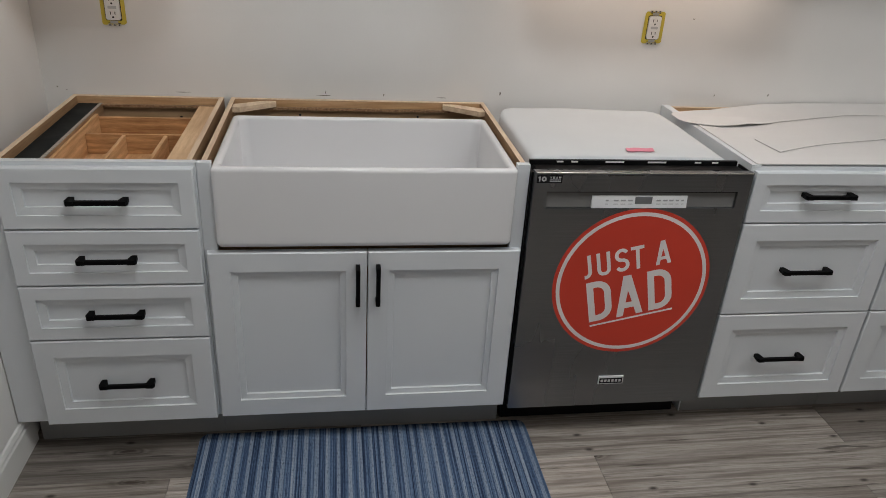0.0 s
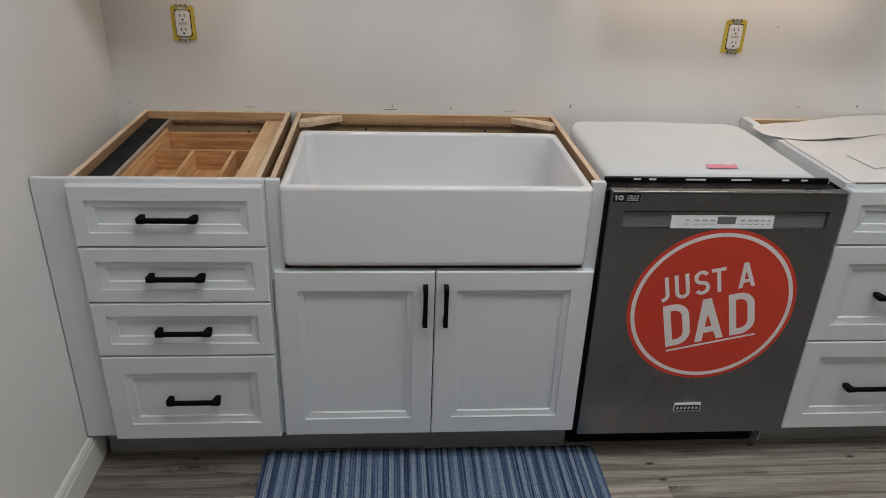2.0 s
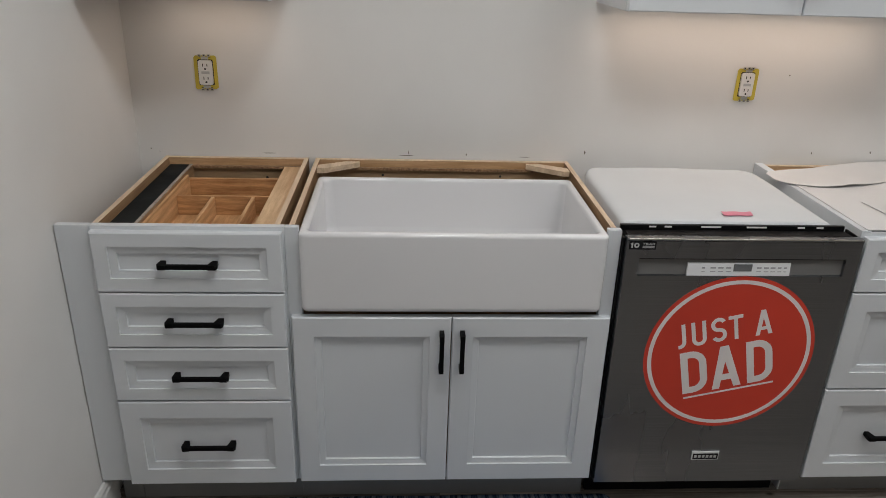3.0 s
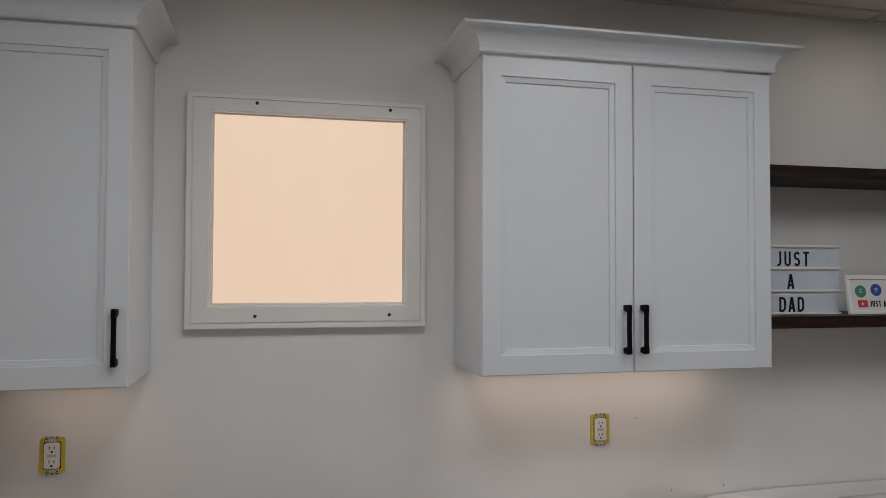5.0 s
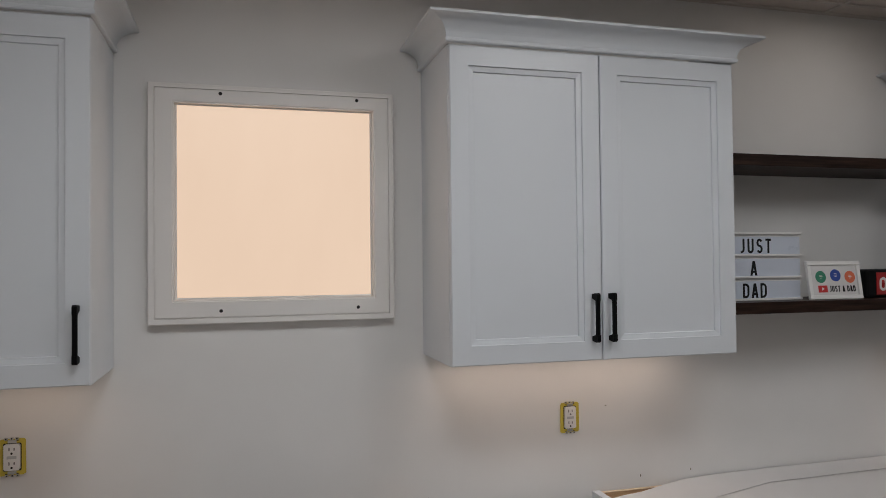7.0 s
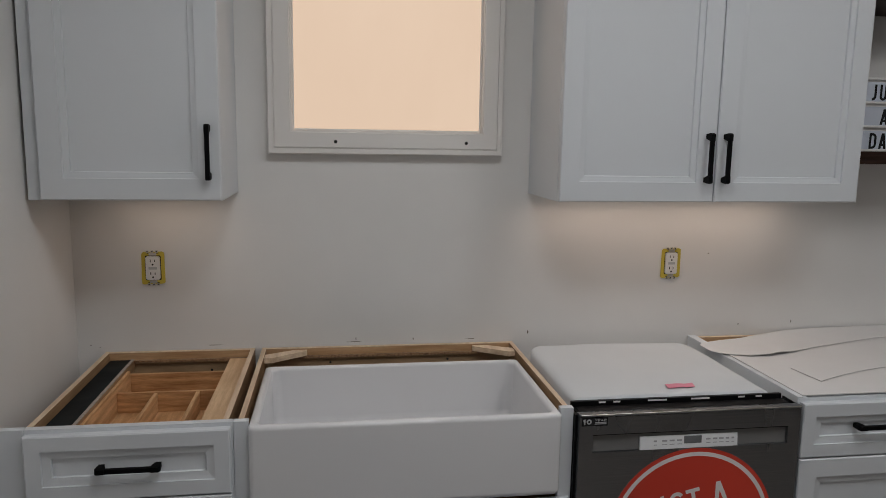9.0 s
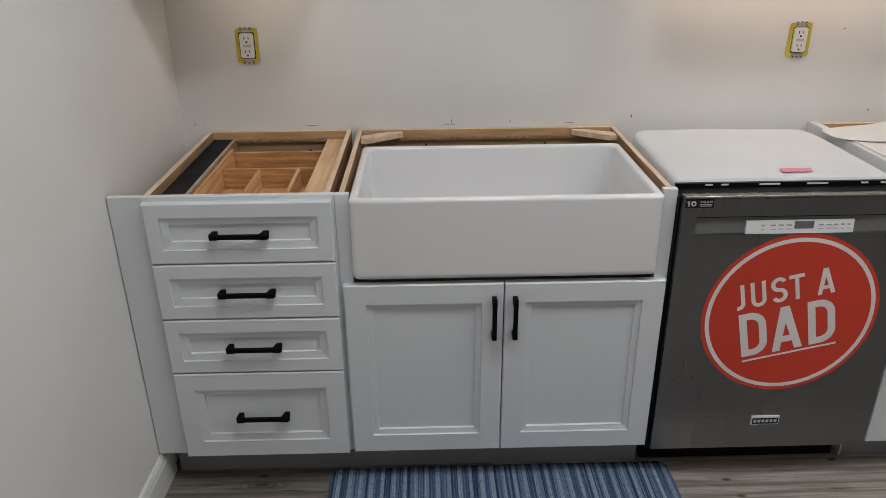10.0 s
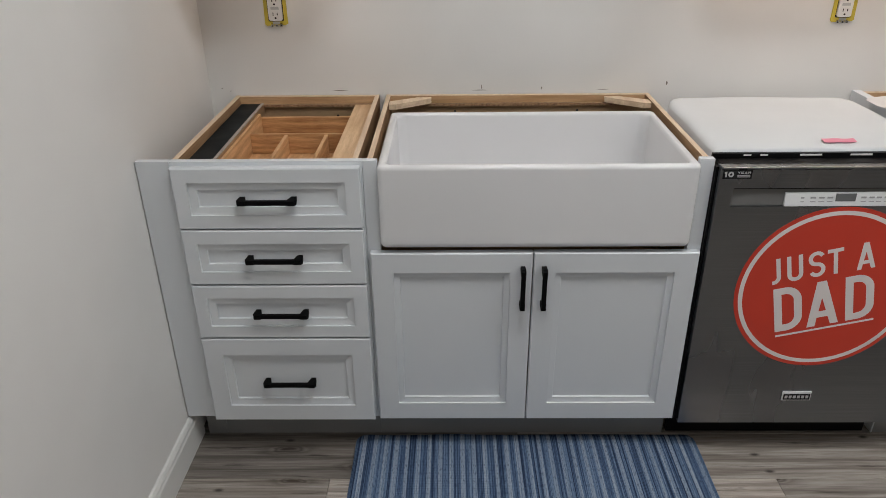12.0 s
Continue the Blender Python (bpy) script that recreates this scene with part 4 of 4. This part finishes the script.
# ---- glowing framed panel over the sink ----
wp = thing("framed_light_panel", (0.932, 0, 1.487), "square white frame round a glowing peach panel above the sink", "light panel")
FW, IN0, IN1, IZ0, IZ1, FT = 0.3585, -0.288, 0.295, 0.069, 0.645, 0.034


def frame_side(pts_a, pts_b):
    bm = bmesh.new()
    prof = [(0.0, -0.0008), (0.0, -FT + 0.002), (0.002, -FT), (0.0165, -FT), (0.0172, -FT + 0.005), (0.0200, -FT + 0.005), (0.0206, -FT), (0.93, -FT), (0.95, -FT + 0.004), (1.0, -FT + 0.004),
            (1.0, -0.0008)]
    rows = []
    for (ox, oz), (ix, iz) in (pts_a, pts_b):
        row = []
        for k, y in prof:
            f = k if k > 0.5 else k / 0.07
            row.append(bm.verts.new((ox + (ix - ox) * f, y, oz + (iz - oz) * f)))
        rows.append(row)
    n = len(prof)
    for i in range(n):
        j = (i + 1) % n
        bm.faces.new((rows[0][i], rows[0][j], rows[1][j], rows[1][i]))
    bm.faces.new(rows[0])
    bm.faces.new(rows[1][::-1])
    return bm


cor = [((-FW, 0), (IN0, IZ0)), ((FW, 0), (IN1, IZ0)), ((FW, 0.700), (IN1, IZ1)), ((-FW, 0.700), (IN0, IZ1))]
for a in range(4):
    part("frame_side", frame_side(cor[a], cor[(a + 1) % 4]), FRAME_PAINT, wp)
part("pane", boxes((IN0 + 0.0005, IN1 - 0.0005, -0.008, -0.002, IZ0 + 0.0005, IZ1 - 0.0005)), PANE, wp, "glowing peach diffuser pane")
for a, b in ((IN0 + 0.0005, IN0 + 0.007), (IN1 - 0.007, IN1 - 0.0005)):
    part("stop_bead", boxes((a, b, -0.0135, -0.0092, IZ0 + 0.0005, IZ1 - 0.0005, 0.0008)), FRAME_PAINT, wp)
for a, b in ((IZ0 + 0.0005, IZ0 + 0.007), (IZ1 - 0.004, IZ1 - 0.0005)):
    part("stop_bead", boxes((IN0 + 0.0075, IN1 - 0.0075, -0.0135, -0.0092, a, b, 0.0008)), FRAME_PAINT, wp)
for hx, hz in ((0.774, 1.524), (1.177, 1.525), (0.774, 2.162), (1.177, 2.162)):
    part("screw_hole", disc(hx - 0.932, hz - 1.487, 0.0052, -FT - 0.0006, 16), SCREW, wp, "dark screw hole")


# ---- outlets ----
def outlet(x, z):
    t = thing("wall_outlet", (x, 0, z), "white duplex outlet without cover plate in a yellow box", "outlet", "wall outlets")
    w, h = 0.034, 0.053
    bm = bmesh.new()
    outer = [(-w, -h + 0.006), (-w + 0.005, -h + 0.002), (w - 0.007, -h + 0.004), (w, -h + 0.008), (w - 0.001, h - 0.007), (w - 0.006, h - 0.003), (-w + 0.006, h - 0.004), (-w + 0.001, h - 0.010)]
    inner = [(-w + 0.0105, -h + 0.018), (-w + 0.0135, -h + 0.0145), (w - 0.0135, -h + 0.0145), (w - 0.0105, -h + 0.018), (w - 0.0105, h - 0.018), (w - 0.0135, h - 0.0145), (-w + 0.0135, h - 0.0145), (-w + 0.0105, h - 0.018)]
    rows = [[bm.verts.new((x2, y2, z2)) for x2, z2 in ring] for ring, y2 in ((outer, -0.0006), (outer, -0.004), (inner, -0.0045), (inner, -0.0006))]
    for p, q in zip(rows, rows[1:] + rows[:1]):
        for i in range(8):
            bm.faces.new((p[i], p[(i + 1) % 8], q[(i + 1) % 8], q[i]))
    part("box_rim", bm, YELLOW, t, "rough yellow plastic box rim")
    part("gap", boxes((-w + 0.010, w - 0.010, -0.0016, -0.0005, -h + 0.014, h - 0.014)), SCREW, t, "dark gap inside the box")
    for s_, shift in ((-1, 0.001), (1, -0.001)):
        for ex in (-0.014, 0.0, 0.013):
            part("mounting_ear", boxes((ex - 0.0045 + shift, ex + 0.0045 + shift, -0.0064, -0.0047, s_ * 0.0505 - 0.0035, s_ * 0.0505 + 0.0035, 0.0008)), ZINC, t, "zinc mounting ear")
            part("ear_hole", disc(ex + shift, s_ * 0.0505, 0.0020, -0.0070, 10, 0, 0.0005), SCREW, t)
        part("strap", boxes((-0.011, 0.011, -0.0060, -0.0047, s_ * 0.0425 - 0.0042, s_ * 0.0425 + 0.0042, 0.0006)), ZINC, t, "zinc strap")
        part("strap_shadow", boxes((-0.017, 0.017, -0.0052, -0.0046, s_ * 0.0455 - 0.0009, s_ * 0.0455 + 0.0009)), SCREW, t)
    bm = bmesh.new()
    hw, hh, cut = 0.0203, 0.0360, 0.004
    prism(bm, [(-hw + cut, -hh), (hw - cut, -hh), (hw, -hh + cut), (hw, hh - cut), (hw - cut, hh), (-hw + cut, hh), (-hw, hh - cut), (-hw, -hh + cut)], -0.0095, -0.0017)
    body = part("receptacle", bm, WHITE_PLASTIC, t, "white receptacle")
    for s_ in (-1, 1):
        cz = s_ * 0.0195
        for sx, sh in ((-0.0062, 0.0044), (0.0062, 0.0036)):
            part("slot", boxes((sx - 0.0012, sx + 0.0012, -0.0100, -0.0096, cz + 0.003 - sh, cz + 0.003 + sh)), SCREW, body)
        part("slot", disc(0, cz - 0.0085, 0.0030, -0.0100, 12, 0, 0.0004), SCREW, body)
    part("centre_bar", boxes((-0.012, 0.012, -0.0099, -0.0096, -0.004, 0.004)), PALE_INK, body)


outlet(0.2225, 1.136)
outlet(1.8945, 1.134)

# ---- rug ----
def rug_mesh():
    x0, x1, y0, y1, r = 0.460, 1.446, -1.19, -0.561, 0.02
    bm = bmesh.new()
    nx, ny = 60, 40
    g = []
    for j in range(ny + 1):
        row = []
        for i in range(nx + 1):
            x, y = x0 + (x1 - x0) * i / nx, y0 + (y1 - y0) * j / ny
            d = min(x - x0, x1 - x, y - y0, y1 - y)
            z = 0.008 - 0.004 * max(0, 1 - d / 0.012) ** 2 + 0.0012 * noise.noise((x * 6, y * 6, 1))
            if i in (0, nx):
                x += 0.0025 * noise.noise((y * 8, 3 + i, 0))
            if j in (0, ny):
                y += 0.004 * noise.noise((x * 6, 9 + j, 0))
            dx, dy, r = max(0, 0.03 - (x - x0), 0.03 - (x1 - x)), max(0, 0.03 - (y - y0), 0.03 - (y1 - y)), 0.03
            if dx > 0 and dy > 0 and math.hypot(dx, dy) > r:
                q = r / math.hypot(dx, dy)
                x = x0 + r - dx * q if x < 0.9 else x1 - r + dx * q
                y = y0 + r - dy * q if y < -0.9 else y1 - r + dy * q
            row.append(bm.verts.new((x, y, z)))
        g.append(row)
    for j in range(ny):
        for i in range(nx):
            bm.faces.new((g[j][i], g[j][i + 1], g[j + 1][i + 1], g[j + 1][i]))
    border = g[0] + [q[-1] for q in g[1:]] + g[-1][-2::-1] + [q[0] for q in g[-2:0:-1]]
    low = [bm.verts.new((v.co.x, v.co.y, 0.0005)) for v in border]
    for i in range(len(border)):
        j = (i + 1) % len(border)
        bm.faces.new((border[j], border[i], low[i], low[j]))
    return bm


solid("kitchen_rug", rug_mesh(), RUG, "blue and white striped woven rug on the floor before the sink", "rug", smooth=True)

# ---- nicks in the drywall above the cabinets ----
NICKS = ((0.030, 0.897, 0.0024, 0.0018), (0.056, 0.889, 0.0018, 0.0012), (0.395, 0.888, 0.026, 0.0010), (0.83, 0.887, 0.028, 0.0010), (1.21, 0.887, 0.020, 0.0010), (0.835, 0.897, 0.0015, 0.006),
         (1.404, 0.905, 0.003, 0.006), (2.03, 1.165, 0.0035, 0.0018), (1.02, 0.892, 0.002, 0.004), (2.36, 0.92, 0.003, 0.004), (2.16, 0.915, 0.002, 0.004))
for nx_, nz_, nw_, nh_ in NICKS:
    bm = bmesh.new()
    prism(bm, [(nx_ + nw_ * math.cos(a) * (0.8 + 0.3 * math.sin(3 * a + nx_ * 50)), nz_ + nh_ * math.sin(a)) for a in [i * math.pi / 5 for i in range(10)]], -0.0007, 0.001)
    part("nick", bm, NICK, wall_back, "small dark nick in the drywall")

# ---- floor ----
floor = solid("floor", boxes((-0.32, ROOM_X + 0.12, ROOM_Y - 0.12, 0.12, -0.1, -0.006)), DARK_PANEL, "grey-brown wood-look vinyl plank floor", "floor", "structure")
PW, PL = 0.180, 1.22
plank_meshes = {}


def plank(x0, x1, y0, y1, tone):
    key = (round(x1 - x0, 3), round(y1 - y0, 3))
    if key not in plank_meshes:
        w, h = key
        bm = bmesh.new()
        rows = []
        for d, z in ((0.0004, -0.0055), (0.0004, -0.0010), (0.0012, 0.0)):
            rows.append([bm.verts.new(p) for p in ((d, d, z), (w - d, d, z), (w - d, h - d, z), (d, h - d, z))])
        for a, b in zip(rows, rows[1:]):
            for k in range(4):
                bm.faces.new((a[k], a[(k + 1) % 4], b[(k + 1) % 4], b[k]))
        bm.faces.new(rows[-1])
        plank_meshes[key] = mesh_of("plank", bm, PLANK)
    ob = new("plank", plank_meshes[key])
    ob.parent = floor
    ob.location = (x0, y0, 0)
    ob.color = (tone, tone * 0.995, tone * 0.985, 1)


# boards of set tone, by their row's back edge and a place on them
# 0.62: darker boards by the toe kick, contact shade included in the tone
TONES = {(-0.553, 0.2): 0.62, (-0.553, 2.0): 1.10, (-0.553, 3.0): 0.70, (-0.733, 0.2): 1.06, (-0.733, 1.0): 1.42, (-0.733, 2.0): 1.02, (-0.373, 0.5): 0.62}
rng = random.Random(5)
row = 0
y = -0.013 + PW
while y - PW > ROOM_Y - PW:
    ya, yb = max(y - PW, ROOM_Y), min(y, 0.0)
    off = rng.uniform(0, PL)
    if abs(y + 0.733) < 0.01:
        off = 0.404
    if abs(y + 0.553) < 0.01:
        off = 1.235
    xs = [LEFT] + [off + k * PL for k in range(-1, 6) if 0.02 < off + k * PL < ROOM_X - 0.02] + [ROOM_X]
    if yb - ya > 0.003:
        for a, b in zip(xs, xs[1:]):
            tone = rng.uniform(0.74, 1.2)
            for (ty, tx), known in TONES.items():
                if abs(ty - y) < 0.01 and a < tx < b:
                    tone = known
            plank(a, b, ya, yb, tone)
    y -= PW
